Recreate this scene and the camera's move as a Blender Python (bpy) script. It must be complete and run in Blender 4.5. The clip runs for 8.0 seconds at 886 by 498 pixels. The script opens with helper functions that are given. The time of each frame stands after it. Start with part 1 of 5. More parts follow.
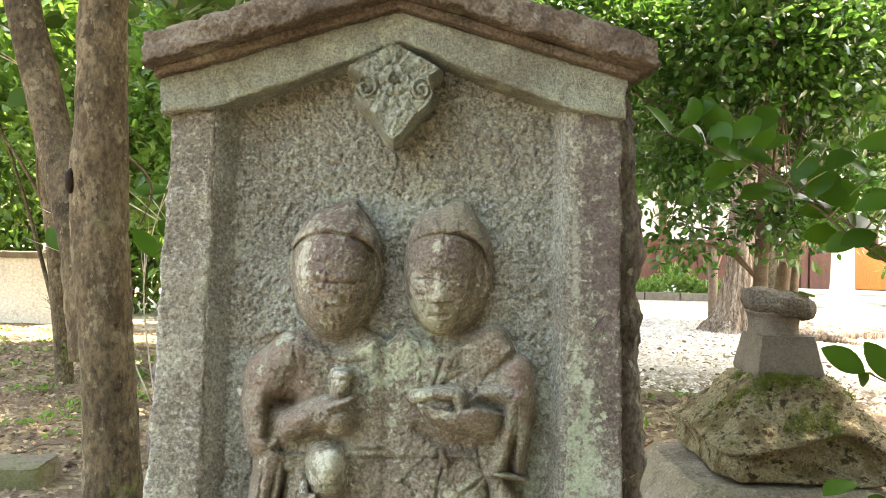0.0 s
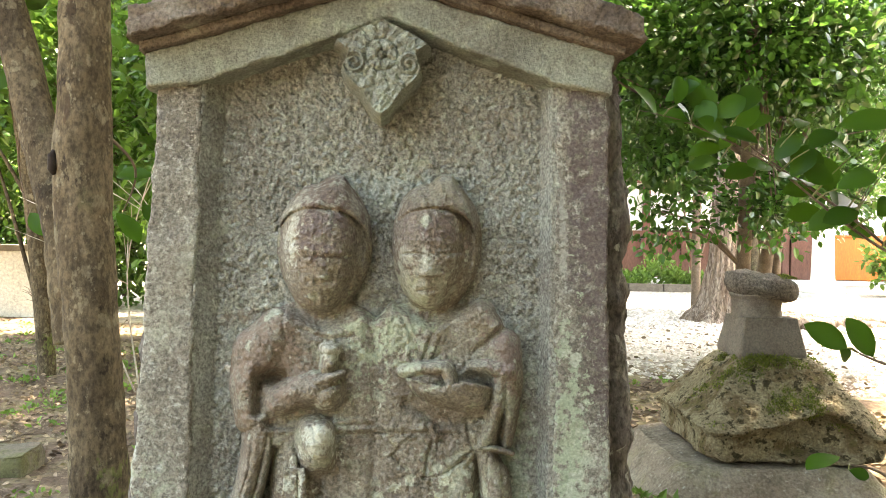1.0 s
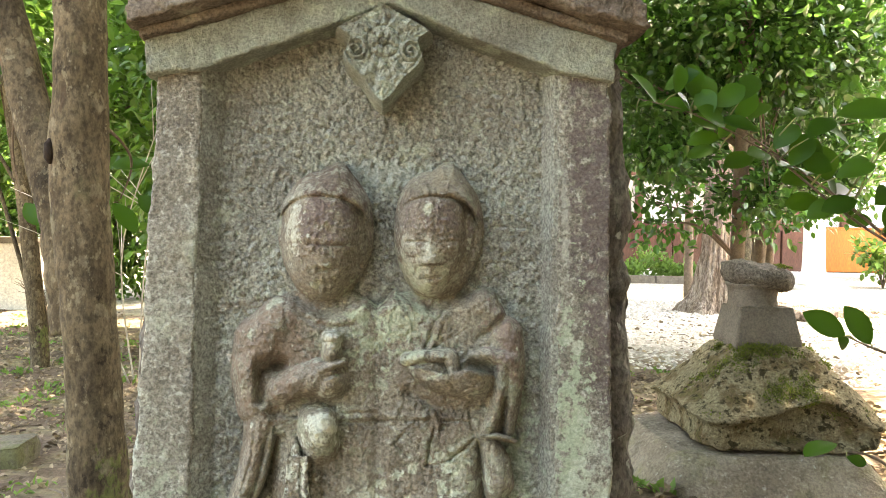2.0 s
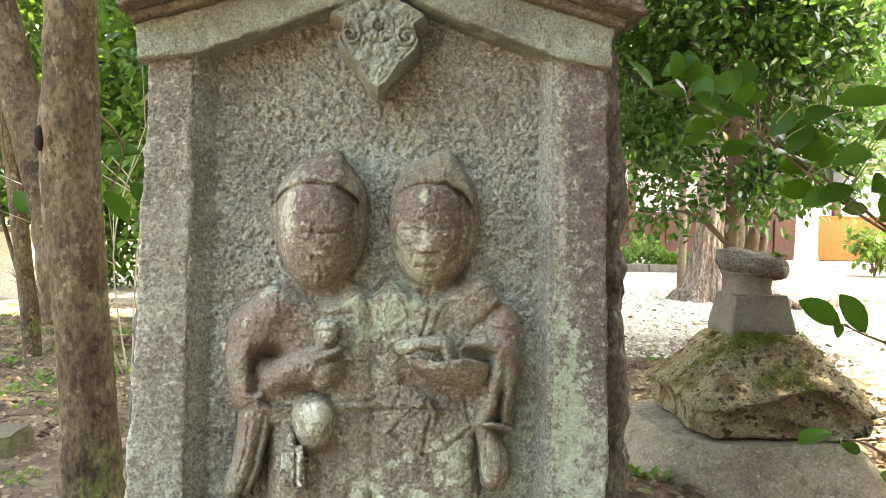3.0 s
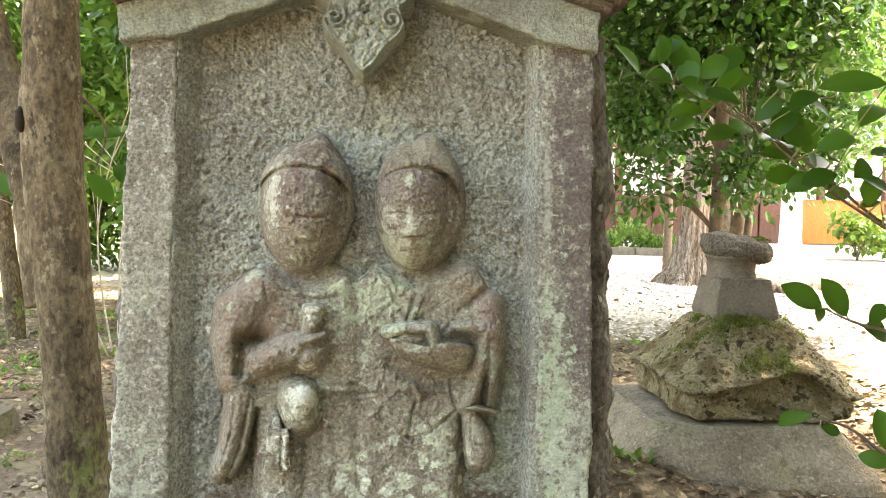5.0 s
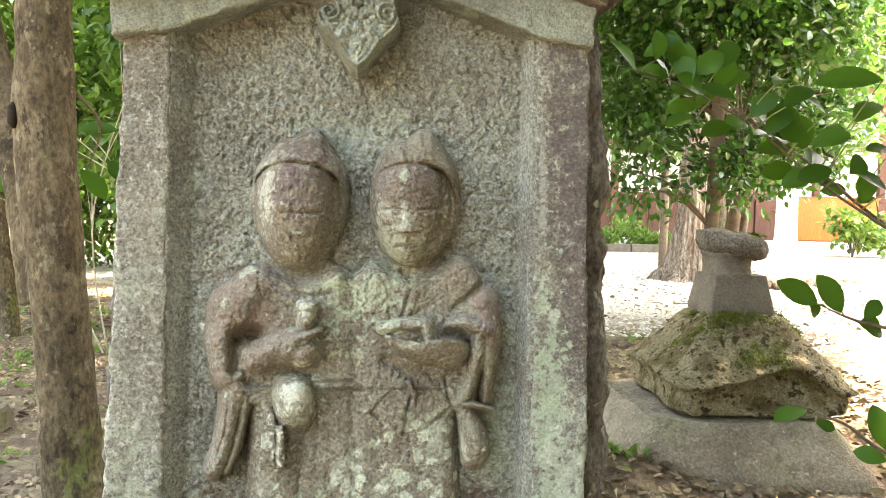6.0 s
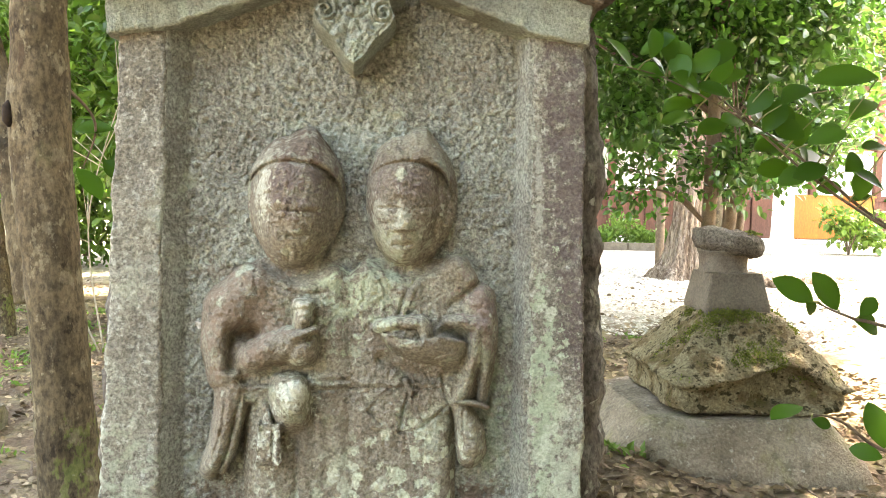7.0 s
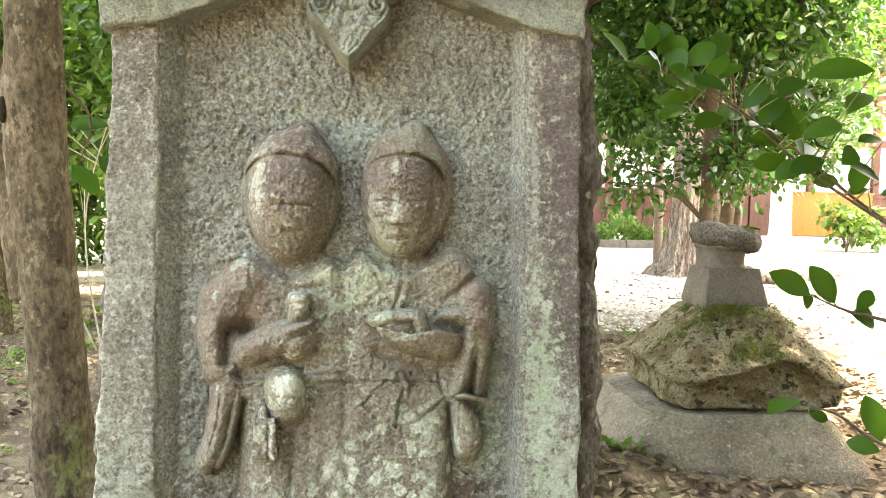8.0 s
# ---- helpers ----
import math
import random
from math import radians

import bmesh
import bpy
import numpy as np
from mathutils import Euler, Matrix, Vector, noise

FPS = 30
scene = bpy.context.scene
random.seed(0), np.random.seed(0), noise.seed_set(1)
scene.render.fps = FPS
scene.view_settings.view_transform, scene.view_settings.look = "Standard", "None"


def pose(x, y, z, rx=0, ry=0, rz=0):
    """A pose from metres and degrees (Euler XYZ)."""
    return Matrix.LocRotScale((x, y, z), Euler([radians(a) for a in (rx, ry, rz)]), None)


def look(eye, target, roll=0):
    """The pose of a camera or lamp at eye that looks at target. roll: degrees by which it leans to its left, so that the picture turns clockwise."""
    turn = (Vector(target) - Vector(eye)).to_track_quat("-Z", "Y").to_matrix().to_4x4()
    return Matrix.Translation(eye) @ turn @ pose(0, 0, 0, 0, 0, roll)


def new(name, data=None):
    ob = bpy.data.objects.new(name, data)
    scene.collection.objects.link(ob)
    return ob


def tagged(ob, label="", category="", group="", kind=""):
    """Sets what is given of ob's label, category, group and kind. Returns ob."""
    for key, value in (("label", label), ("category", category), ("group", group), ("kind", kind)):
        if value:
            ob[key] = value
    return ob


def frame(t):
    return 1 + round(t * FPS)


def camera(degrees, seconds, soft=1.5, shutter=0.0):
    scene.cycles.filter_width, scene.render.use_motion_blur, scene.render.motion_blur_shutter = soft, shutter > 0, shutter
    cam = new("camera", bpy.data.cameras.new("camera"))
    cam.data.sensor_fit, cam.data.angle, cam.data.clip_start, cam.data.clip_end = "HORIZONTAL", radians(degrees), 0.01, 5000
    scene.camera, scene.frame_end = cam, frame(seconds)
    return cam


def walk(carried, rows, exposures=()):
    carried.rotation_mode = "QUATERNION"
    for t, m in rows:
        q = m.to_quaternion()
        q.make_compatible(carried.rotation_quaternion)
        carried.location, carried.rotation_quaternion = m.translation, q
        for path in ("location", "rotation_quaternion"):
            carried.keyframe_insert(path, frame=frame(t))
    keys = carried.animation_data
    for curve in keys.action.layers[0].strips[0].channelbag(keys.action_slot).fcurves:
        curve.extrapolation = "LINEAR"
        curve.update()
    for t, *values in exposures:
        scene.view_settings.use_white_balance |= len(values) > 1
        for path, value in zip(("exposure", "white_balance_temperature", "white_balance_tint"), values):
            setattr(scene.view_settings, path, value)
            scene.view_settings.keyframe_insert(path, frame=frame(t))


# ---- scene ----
PATH = [
    (0, (0.038, -1.135, 0.767), (0.113, 0.864, 0.778), 1.48),
    (0.5, (0.035, -1.131, 0.749), (0.137, 0.867, 0.762), 1.31),
    (1, (0.033, -1.137, 0.737), (0.150, 0.860, 0.733), 1.23),
    (2.5, (0.013, -1.129, 0.729), (0.161, 0.865, 0.695), 1.16),
    (3, (0.014, -1.124, 0.728), (0.171, 0.869, 0.674), 1.17),
    (3.5, (0.023, -1.127, 0.727), (0.190, 0.864, 0.655), 1.18),
    (4, (0.017, -1.125, 0.730), (0.193, 0.865, 0.645), 1.19),
    (4.5, (0.016, -1.126, 0.731), (0.201, 0.863, 0.637), 1.30),
    (6, (0.019, -1.121, 0.729), (0.221, 0.866, 0.621), 1.32),
    (6.5, (0.018, -1.122, 0.729), (0.225, 0.864, 0.618), 1.33),
    (7, (0.020, -1.121, 0.728), (0.230, 0.864, 0.617), 1.23),
    (7.5, (0.023, -1.121, 0.725), (0.235, 0.864, 0.614), 1.23),
    (8, (0.025, -1.119, 0.720), (0.239, 0.866, 0.605), 1.04),
]
cam = camera(61.74, 8.0, soft=0.8)
walk(cam, [(t, look(eye, target, roll)) for t, eye, target, roll in PATH], exposures=[(0.0, 3.66, 8300, 15), (4.5, 3.82, 8300, 15), (8.0, 4.0, 8300, 15)])

# ---------------------------------------------------------------- light
SUN_EL, SUN_AZ = 66.0, 48.0      # the sun stands behind the stele
world = bpy.data.worlds.new("sky_world")
scene.world = world
world.use_nodes = True
wn = world.node_tree
sky = wn.nodes.new("ShaderNodeTexSky")
sky.sky_type, sky.sun_disc = "NISHITA", False
sky.sun_elevation, sky.sun_rotation = radians(SUN_EL), radians(SUN_AZ)
sky.air_density, sky.dust_density = 1.6, 4.0
wn.links.new(sky.outputs[0], wn.nodes["Background"].inputs[0])
wn.nodes["Background"].inputs[1].default_value = 0.15
sun_data = bpy.data.lights.new("sun", "SUN")
sun_data.energy, sun_data.angle, sun_data.color = 4.2, radians(0.6), (1.0, 0.94, 0.84)
sun = new("sun", sun_data)
toward = Vector((math.sin(radians(SUN_AZ)) * math.cos(radians(SUN_EL)), math.cos(radians(SUN_AZ)) * math.cos(radians(SUN_EL)), math.sin(radians(SUN_EL))))
sun.matrix_world = look(tuple(toward * 30), (0, 0, 0))


# ---------------------------------------------------------------- materials
def material(name, stops, scale=6.0, rough=0.85, bump=0.4, fine=60.0, spots=(), gloss=0.3, island=0.0, metal=0.0, stretch=(1, 1, 1), depth=0.01, random=0.0, grain=0.25, patches=(), rosettes=()):
    """Noise colours at two scales over the object's own space, patches with shapes of their own, fine relief."""
    m = bpy.data.materials.new(name)
    m.use_nodes = True
    n, l = m.node_tree.nodes, m.node_tree.links
    b = n["Principled BSDF"]
    b.inputs["Roughness"].default_value, b.inputs["Metallic"].default_value = rough, metal
    b.inputs["Specular IOR Level"].default_value = gloss
    tc, mp = n.new("ShaderNodeTexCoord"), n.new("ShaderNodeMapping")
    mp.inputs["Scale"].default_value = stretch
    l.new(tc.outputs["Object"], mp.inputs[0])

    def noise_at(s, detail=6.0, w=0.6, kind="ShaderNodeTexNoise"):
        t = n.new(kind)
        t.inputs["Scale"].default_value, t.inputs["Detail"].default_value, t.inputs["Roughness"].default_value = s, detail, w
        l.new(mp.outputs[0], t.inputs["Vector"])
        return t

    def mix(kind, fac, a, c):
        x = n.new("ShaderNodeMix")
        x.data_type, x.blend_type = "RGBA", kind
        for sock, v in ((x.inputs[0], fac), (x.inputs[6], a), (x.inputs[7], c)):
            if isinstance(v, bpy.types.NodeSocket):
                l.new(v, sock)
            else:
                sock.default_value = v if isinstance(v, float) else (*v, 1.0)
        return x.outputs[2]

    def ramp(sock, pts):
        r = n.new("ShaderNodeValToRGB")
        while len(r.color_ramp.elements) < len(pts):
            r.color_ramp.elements.new(0.5)
        for e, (p, c) in zip(r.color_ramp.elements, pts):
            e.position, e.color = p, ((c, c, c, 1) if isinstance(c, float) else (*c, 1))
        l.new(sock, r.inputs[0])
        return r.outputs[0]

    big, small = noise_at(scale), noise_at(fine, 4.0, 0.7)
    k = len(stops)
    col = ramp(big.outputs[0], [(0.32 + 0.36 * i / max(1, k - 1), c) for i, c in enumerate(stops)])
    col = mix("MULTIPLY", 1.0, col, ramp(small.outputs[0], [(0.36, 1.0 - grain), (0.64, 1.0 + 0.8 * grain)]))
    for colour, s, lo, hi, amount in spots:
        f = ramp(noise_at(s, 7.0, 0.68).outputs[0], [(lo, 0.0), (hi, float(amount))])
        col = mix("MIX", f, col, mix("MULTIPLY", 1.0, colour, ramp(small.outputs[0], [(0.3, 0.7), (0.7, 1.2)])))
    for colour, cx, cz, rx, rz, amount in patches:
        # stains, growths and painted light, each of its own outline, about a place on the stone
        at, ln, sc = n.new("ShaderNodeMapping"), n.new("ShaderNodeVectorMath"), n.new("ShaderNodeMath")
        at.vector_type = "TEXTURE"
        at.inputs["Location"].default_value, at.inputs["Scale"].default_value = (cx, 0, cz), (rx, 1000, rz)
        l.new(tc.outputs["Object"], at.inputs[0])
        ln.operation = "LENGTH"
        l.new(at.outputs[0], ln.inputs[0])
        sc.operation, sc.inputs[1].default_value = "MULTIPLY_ADD", -0.20
        l.new(ln.outputs["Value"], sc.inputs[0])
        l.new(noise_at(46.0, 7.0, 0.7).outputs[0], sc.inputs[2])
        f = ramp(sc.outputs[0], [(0.385, 0.0), (0.445, float(amount))])
        col = mix("MIX", f, col, mix("MULTIPLY", 1.0, colour, ramp(small.outputs[0], [(0.3, 0.7), (0.7, 1.25)])))
    for colour, s, size, share, amount, region in rosettes:
        # round growths of lichen with crumbled rims, on a share of scattered places
        wob, shift, vor = n.new("ShaderNodeVectorMath"), n.new("ShaderNodeVectorMath"), n.new("ShaderNodeTexVoronoi")
        wob.operation, wob.inputs[3].default_value = "SCALE", 1.5 / s
        l.new(noise_at(s * 1.3, 6.0, 0.72).outputs["Color"], wob.inputs[0])
        shift.operation = "ADD"
        l.new(tc.outputs["Object"], shift.inputs[0])
        l.new(wob.outputs[0], shift.inputs[1])
        vor.inputs["Scale"].default_value = s
        l.new(shift.outputs[0], vor.inputs["Vector"])
        f = ramp(vor.outputs["Distance"], [(size, float(amount)), (size + 0.09, 0.0)])
        f = mix("MULTIPLY", 1.0, f, ramp(vor.outputs["Color"], [(1.0 - share - 0.02, 0.0), (1.0 - share, 1.0)]))
        if region:
            cx, cz, rx, rz = region
            at, ln = n.new("ShaderNodeMapping"), n.new("ShaderNodeVectorMath")
            at.vector_type, ln.operation = "TEXTURE", "LENGTH"
            at.inputs["Location"].default_value, at.inputs["Scale"].default_value = (cx, 0, cz), (rx, 1000, rz)
            l.new(tc.outputs["Object"], at.inputs[0])
            l.new(at.outputs[0], ln.inputs[0])
            f = mix("MULTIPLY", 1.0, f, ramp(ln.outputs["Value"], [(0.75, 1.0), (1.0, 0.0)]))
        col = mix("MIX", f, col, mix("MULTIPLY", 1.0, colour, ramp(small.outputs[0], [(0.36, 0.72), (0.64, 1.2)])))
    if island or random:
        src = n.new("ShaderNodeNewGeometry").outputs["Random Per Island"] if island else n.new("ShaderNodeObjectInfo").outputs["Random"]
        v = island or random
        col = mix("MULTIPLY", 1.0, col, ramp(src, [(0.0, 1.0 - v), (1.0, 1.0 + v)]))
    l.new(col, b.inputs["Base Color"])
    if bump:
        bp = n.new("ShaderNodeBump")
        bp.inputs["Strength"].default_value, bp.inputs["Distance"].default_value = bump, depth
        add = n.new("ShaderNodeMath")
        add.operation = "ADD"
        l.new(small.outputs[0], add.inputs[0])
        l.new(big.outputs[0], add.inputs[1])
        l.new(add.outputs[0], bp.inputs["Height"])
        l.new(bp.outputs[0], b.inputs["Normal"])
    return m


def leaf_material(name, low, high, rough=0.32, through_light=0.45, yellow=(0.18, 0.30, 0.04), single=False, gloss=0.5):
    m = bpy.data.materials.new(name)
    m.use_nodes = True
    n, l = m.node_tree.nodes, m.node_tree.links
    b, out = n["Principled BSDF"], n["Material Output"]
    geo, r = n.new("ShaderNodeNewGeometry"), n.new("ShaderNodeValToRGB")
    r.color_ramp.elements[0].color, r.color_ramp.elements[1].color = (*low, 1), (*high, 1)
    l.new(n.new("ShaderNodeObjectInfo").outputs["Random"] if single else geo.outputs["Random Per Island"], r.inputs[0])
    b.inputs["Roughness"].default_value = rough
    b.inputs["Specular IOR Level"].default_value = gloss
    l.new(r.outputs[0], b.inputs["Base Color"])
    tr, mx, mul = n.new("ShaderNodeBsdfTranslucent"), n.new("ShaderNodeMixShader"), n.new("ShaderNodeMix")
    mul.data_type, mul.blend_type = "RGBA", "MIX"
    mul.inputs[0].default_value = 0.45
    l.new(r.outputs[0], mul.inputs[6])
    mul.inputs[7].default_value = (*yellow, 1)
    l.new(mul.outputs[2], tr.inputs[0])
    mx.inputs[0].default_value = through_light
    l.new(b.outputs[0], mx.inputs[1])
    l.new(tr.outputs[0], mx.inputs[2])
    l.new(mx.outputs[0], out.inputs[0])
    return m


LICHEN = (0.44, 0.49, 0.38)
M_STONE = material("weathered_andesite", [(0.195, 0.192, 0.164), (0.269, 0.279, 0.243), (0.340, 0.363, 0.314)], 6, 0.92, 0.95, 200,
                   [(LICHEN, 15, 0.57, 0.66, 0.5), ((0.165, 0.144, 0.119), 4.5, 0.55, 0.68, 0.5), ((0.447, 0.498, 0.424), 90, 0.56, 0.61, 0.65), ((0.108, 0.101, 0.085), 95, 0.60, 0.66, 0.55)], 0.15, depth=0.008, grain=0.5,
                   patches=[((0.215, 0.196, 0.164), 0.20, 1.06, 0.12, 0.06, 0.4), ((0.389, 0.436, 0.398), 0.02, 0.96, 0.13, 0.05, 0.5), ((0.381, 0.471, 0.353), 0.22, 0.50, 0.05, 0.20, 0.45), ((0.207, 0.161, 0.119), -0.20, 0.74, 0.07, 0.03, 0.5), ((0.141, 0.101, 0.075), -0.22, 0.385, 0.09, 0.05, 0.7), ((0.124, 0.083, 0.067), 0.19, 0.37, 0.07, 0.05, 0.8), ((0.74, 0.74, 0.68), -0.2385, 0.662, 0.013, 0.013, 1.0)],
                   rosettes=[((0.497, 0.532, 0.486), 60, 0.16, 0.05, 0.8, None)])
M_PILLAR = material("lichened_pillar_stone", [(0.156, 0.147, 0.121), (0.229, 0.224, 0.187), (0.305, 0.311, 0.257)], 5, 0.92, 0.95, 190,
                    [((0.370, 0.412, 0.328), 5, 0.56, 0.64, 0.55), ((0.467, 0.487, 0.427), 80, 0.55, 0.60, 0.7), ((0.136, 0.119, 0.099), 4, 0.56, 0.66, 0.45), ((0.081, 0.070, 0.058), 90, 0.57, 0.64, 0.65)], 0.15, depth=0.008, grain=0.5,
                    # the thin pale streak at x 0.296 paints the right pillar's lit inner edge
                    patches=[((0.125, 0.099, 0.097), 0.350, 0.86, 0.10, 0.62, 0.75), ((0.353, 0.428, 0.312), 0.302, 0.51, 0.050, 0.34, 0.9), ((0.401, 0.445, 0.362), 0.335, 0.38, 0.060, 0.24, 0.75), ((0.401, 0.420, 0.362), 0.296, 0.86, 0.010, 0.20, 0.6), ((0.449, 0.487, 0.411), 0.308, 0.675, 0.018, 0.02, 0.8),
                             ((0.442, 0.469, 0.402), -0.385, 0.46, 0.030, 0.34, 0.75), ((0.353, 0.412, 0.312), -0.34, 0.36, 0.09, 0.22, 0.5), ((0.153, 0.136, 0.115), -0.31, 0.80, 0.035, 0.22, 0.35)],
                    rosettes=[((0.418, 0.469, 0.378), 42, 0.42, 0.45, 0.75, (0.31, 0.40, 0.07, 0.16))])
M_CAP = material("brown_weathered_cap_stone", [(0.083, 0.067, 0.054), (0.147, 0.122, 0.098), (0.230, 0.206, 0.166)], 9, 0.92, 0.9, 170,
                 [((0.331, 0.349, 0.270), 9, 0.63, 0.69, 0.7), ((0.294, 0.272, 0.230), 50, 0.60, 0.67, 0.6), ((0.055, 0.049, 0.040), 26, 0.62, 0.68, 0.6)], 0.2, depth=0.009, grain=0.42, rosettes=[((0.276, 0.301, 0.210), 20, 0.36, 0.16, 0.6, None)])
M_BAND = material("pale_green_band_stone", [(0.205, 0.215, 0.181), (0.270, 0.300, 0.255), (0.344, 0.385, 0.325)], 8, 0.9, 0.9, 230,
                  [((0.155, 0.143, 0.116), 10, 0.56, 0.66, 0.65), (LICHEN, 32, 0.60, 0.66, 0.6), ((0.090, 0.085, 0.070), 50, 0.63, 0.69, 0.55)], 0.2, depth=0.009, grain=0.36, rosettes=[((0.420, 0.493, 0.394), 26, 0.40, 0.35, 0.55, None)])
M_FIGURE = material("carved_figure_stone", [(0.182, 0.154, 0.121), (0.248, 0.226, 0.181), (0.314, 0.306, 0.244)], 8, 0.93, 0.9, 190,
                    [((0.374, 0.424, 0.313), 11, 0.55, 0.64, 0.5), ((0.517, 0.539, 0.443), 85, 0.585, 0.64, 0.5), ((0.220, 0.171, 0.127), 7, 0.56, 0.66, 0.4), ((0.099, 0.083, 0.067), 90, 0.60, 0.67, 0.45)], 0.12, depth=0.009, grain=0.42,
                    # the pale patch at x -0.132 is lichen plus a painted highlight on the cheek
                    patches=[((0.16, 0.128, 0.116), -0.083, 0.879, 0.104, 0.071, 0.85), ((0.143, 0.108, 0.086), -0.073, 0.940, 0.126, 0.050, 0.85), ((0.550, 0.572, 0.475), -0.132, 0.868, 0.022, 0.076, 0.7),
                             ((0.165, 0.130, 0.119), 0.093, 0.877, 0.097, 0.047, 0.75), ((0.275, 0.253, 0.178), 0.106, 0.941, 0.108, 0.050, 0.55), ((0.473, 0.501, 0.405), 0.065, 0.801, 0.074, 0.081, 0.5),
                             ((0.235, 0.185, 0.145), -0.172, 0.685, 0.121, 0.109, 0.8), ((0.396, 0.457, 0.324), -0.013, 0.706, 0.067, 0.092, 0.65), ((0.429, 0.484, 0.356), 0.038, 0.713, 0.087, 0.109, 0.6),
                             ((0.528, 0.561, 0.464), -0.086, 0.567, 0.045, 0.057, 0.85), ((0.550, 0.583, 0.486), -0.128, 0.488, 0.034, 0.060, 0.9), ((0.517, 0.539, 0.454), -0.073, 0.696, 0.034, 0.024, 0.7),
                             ((0.242, 0.176, 0.157), 0.201, 0.688, 0.054, 0.092, 0.65), ((0.473, 0.517, 0.410), 0.119, 0.475, 0.050, 0.084, 0.35), ((0.220, 0.171, 0.130), -0.199, 0.523, 0.050, 0.101, 0.5)],
                    rosettes=[((0.528, 0.578, 0.454), 50, 0.42, 0.55, 0.85, (0.08, 0.40, 0.14, 0.13)), ((0.517, 0.550, 0.443), 85, 0.30, 0.15, 0.6, None), ((0.495, 0.561, 0.432), 30, 0.36, 0.16, 0.5, None), ((0.517, 0.550, 0.454), 45, 0.42, 0.45, 0.8, (-0.05, 0.40, 0.12, 0.07))])
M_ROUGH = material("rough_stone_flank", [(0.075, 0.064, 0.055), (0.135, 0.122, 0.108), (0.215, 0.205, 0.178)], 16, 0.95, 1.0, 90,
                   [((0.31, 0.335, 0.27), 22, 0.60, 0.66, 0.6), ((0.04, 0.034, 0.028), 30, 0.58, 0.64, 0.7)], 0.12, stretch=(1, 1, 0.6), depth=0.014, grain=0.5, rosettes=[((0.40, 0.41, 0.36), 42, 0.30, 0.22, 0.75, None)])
M_GORIN = material("grey_pagoda_stone", [(0.123, 0.104, 0.082), (0.160, 0.138, 0.111), (0.197, 0.172, 0.140)], 7, 0.92, 0.7, 140,
                   [((0.090, 0.074, 0.055), 9, 0.55, 0.66, 0.5), ((0.271, 0.248, 0.207), 40, 0.62, 0.68, 0.35)], 0.15, depth=0.005, grain=0.22)
M_GROOF = material("lichened_roof_stone", [(0.204, 0.171, 0.104), (0.289, 0.255, 0.163), (0.366, 0.332, 0.222)], 9, 0.92, 1.0, 120,
                   [((0.144, 0.101, 0.052), 9, 0.48, 0.56, 0.85), ((0.111, 0.109, 0.031), 9, 0.58, 0.64, 0.6), ((0.043, 0.036, 0.017), 34, 0.55, 0.59, 0.9), ((0.426, 0.397, 0.277), 70, 0.59, 0.65, 0.5)], 0.15, depth=0.012, grain=0.4,
                   rosettes=[((0.038, 0.032, 0.013), 44, 0.20, 0.32, 0.92, None), ((0.043, 0.041, 0.014), 80, 0.20, 0.35, 0.85, None)])
M_BARK = material("smooth_grey_brown_bark", [(0.048, 0.036, 0.022), (0.086, 0.067, 0.040), (0.135, 0.109, 0.069)], 11, 0.9, 0.6, 90,
                  [((0.046, 0.033, 0.019), 13, 0.54, 0.62, 0.75), ((0.232, 0.204, 0.134), 26, 0.58, 0.63, 0.6), ((0.023, 0.017, 0.011), 18, 0.60, 0.64, 0.85), ((0.100, 0.108, 0.046), 7, 0.58, 0.66, 0.4)], 0.2, stretch=(1, 1, 0.6), depth=0.008, grain=0.5,
                  patches=[((0.100, 0.131, 0.033), 0.03, 0.16, 0.05, 0.12, 0.6), ((0.054, 0.038, 0.023), -0.07, 1.24, 0.018, 0.05, 0.85), ((0.062, 0.042, 0.026), -0.075, 1.02, 0.012, 0.05, 0.8)],
                  rosettes=[((0.27, 0.245, 0.175), 85, 0.22, 0.14, 0.4, None), ((0.04, 0.032, 0.022), 40, 0.24, 0.16, 0.6, None), ((0.20, 0.175, 0.12), 24, 0.36, 0.25, 0.45, None)])
M_CEDAR = material("furrowed_cedar_bark", [(0.17, 0.12, 0.085), (0.30, 0.235, 0.18), (0.42, 0.35, 0.28)], 10, 0.95, 1.0, 40, [((0.11, 0.075, 0.055), 30, 0.53, 0.60, 0.75), ((0.50, 0.44, 0.37), 36, 0.58, 0.64, 0.6)], 0.1, stretch=(1, 1, 0.18), depth=0.04, grain=0.4)
M_TWIG = material("brown_twig_bark", [(0.09, 0.065, 0.045), (0.17, 0.13, 0.095)], 20, 0.8, 0.4, 200, (), 0.3)
M_LEAF_NEAR = leaf_material("glossy_evergreen_leaf", (0.016, 0.055, 0.008), (0.045, 0.125, 0.016), 0.36, 0.26)
M_LEAF_SINGLE = leaf_material("large_glossy_leaf", (0.013, 0.044, 0.005), (0.038, 0.105, 0.011), 0.38, 0.34, (0.10, 0.24, 0.02), single=True, gloss=0.16)
M_LEAF_MID = leaf_material("camellia_foliage", (0.014, 0.055, 0.012), (0.072, 0.20, 0.040), 0.20, 0.40, (0.11, 0.25, 0.03), gloss=0.8)
# bright and dark copies of one foliage: sun and shade are in the leaf colours
M_LEAF_FAR = leaf_material("foliage_sunlit_in_colour", (0.020, 0.085, 0.013), (0.125, 0.27, 0.05), 0.30, 0.46)
M_LEAF_DARK = leaf_material("foliage_shaded_in_colour", (0.012, 0.04, 0.010), (0.04, 0.10, 0.022), 0.35, 0.3)
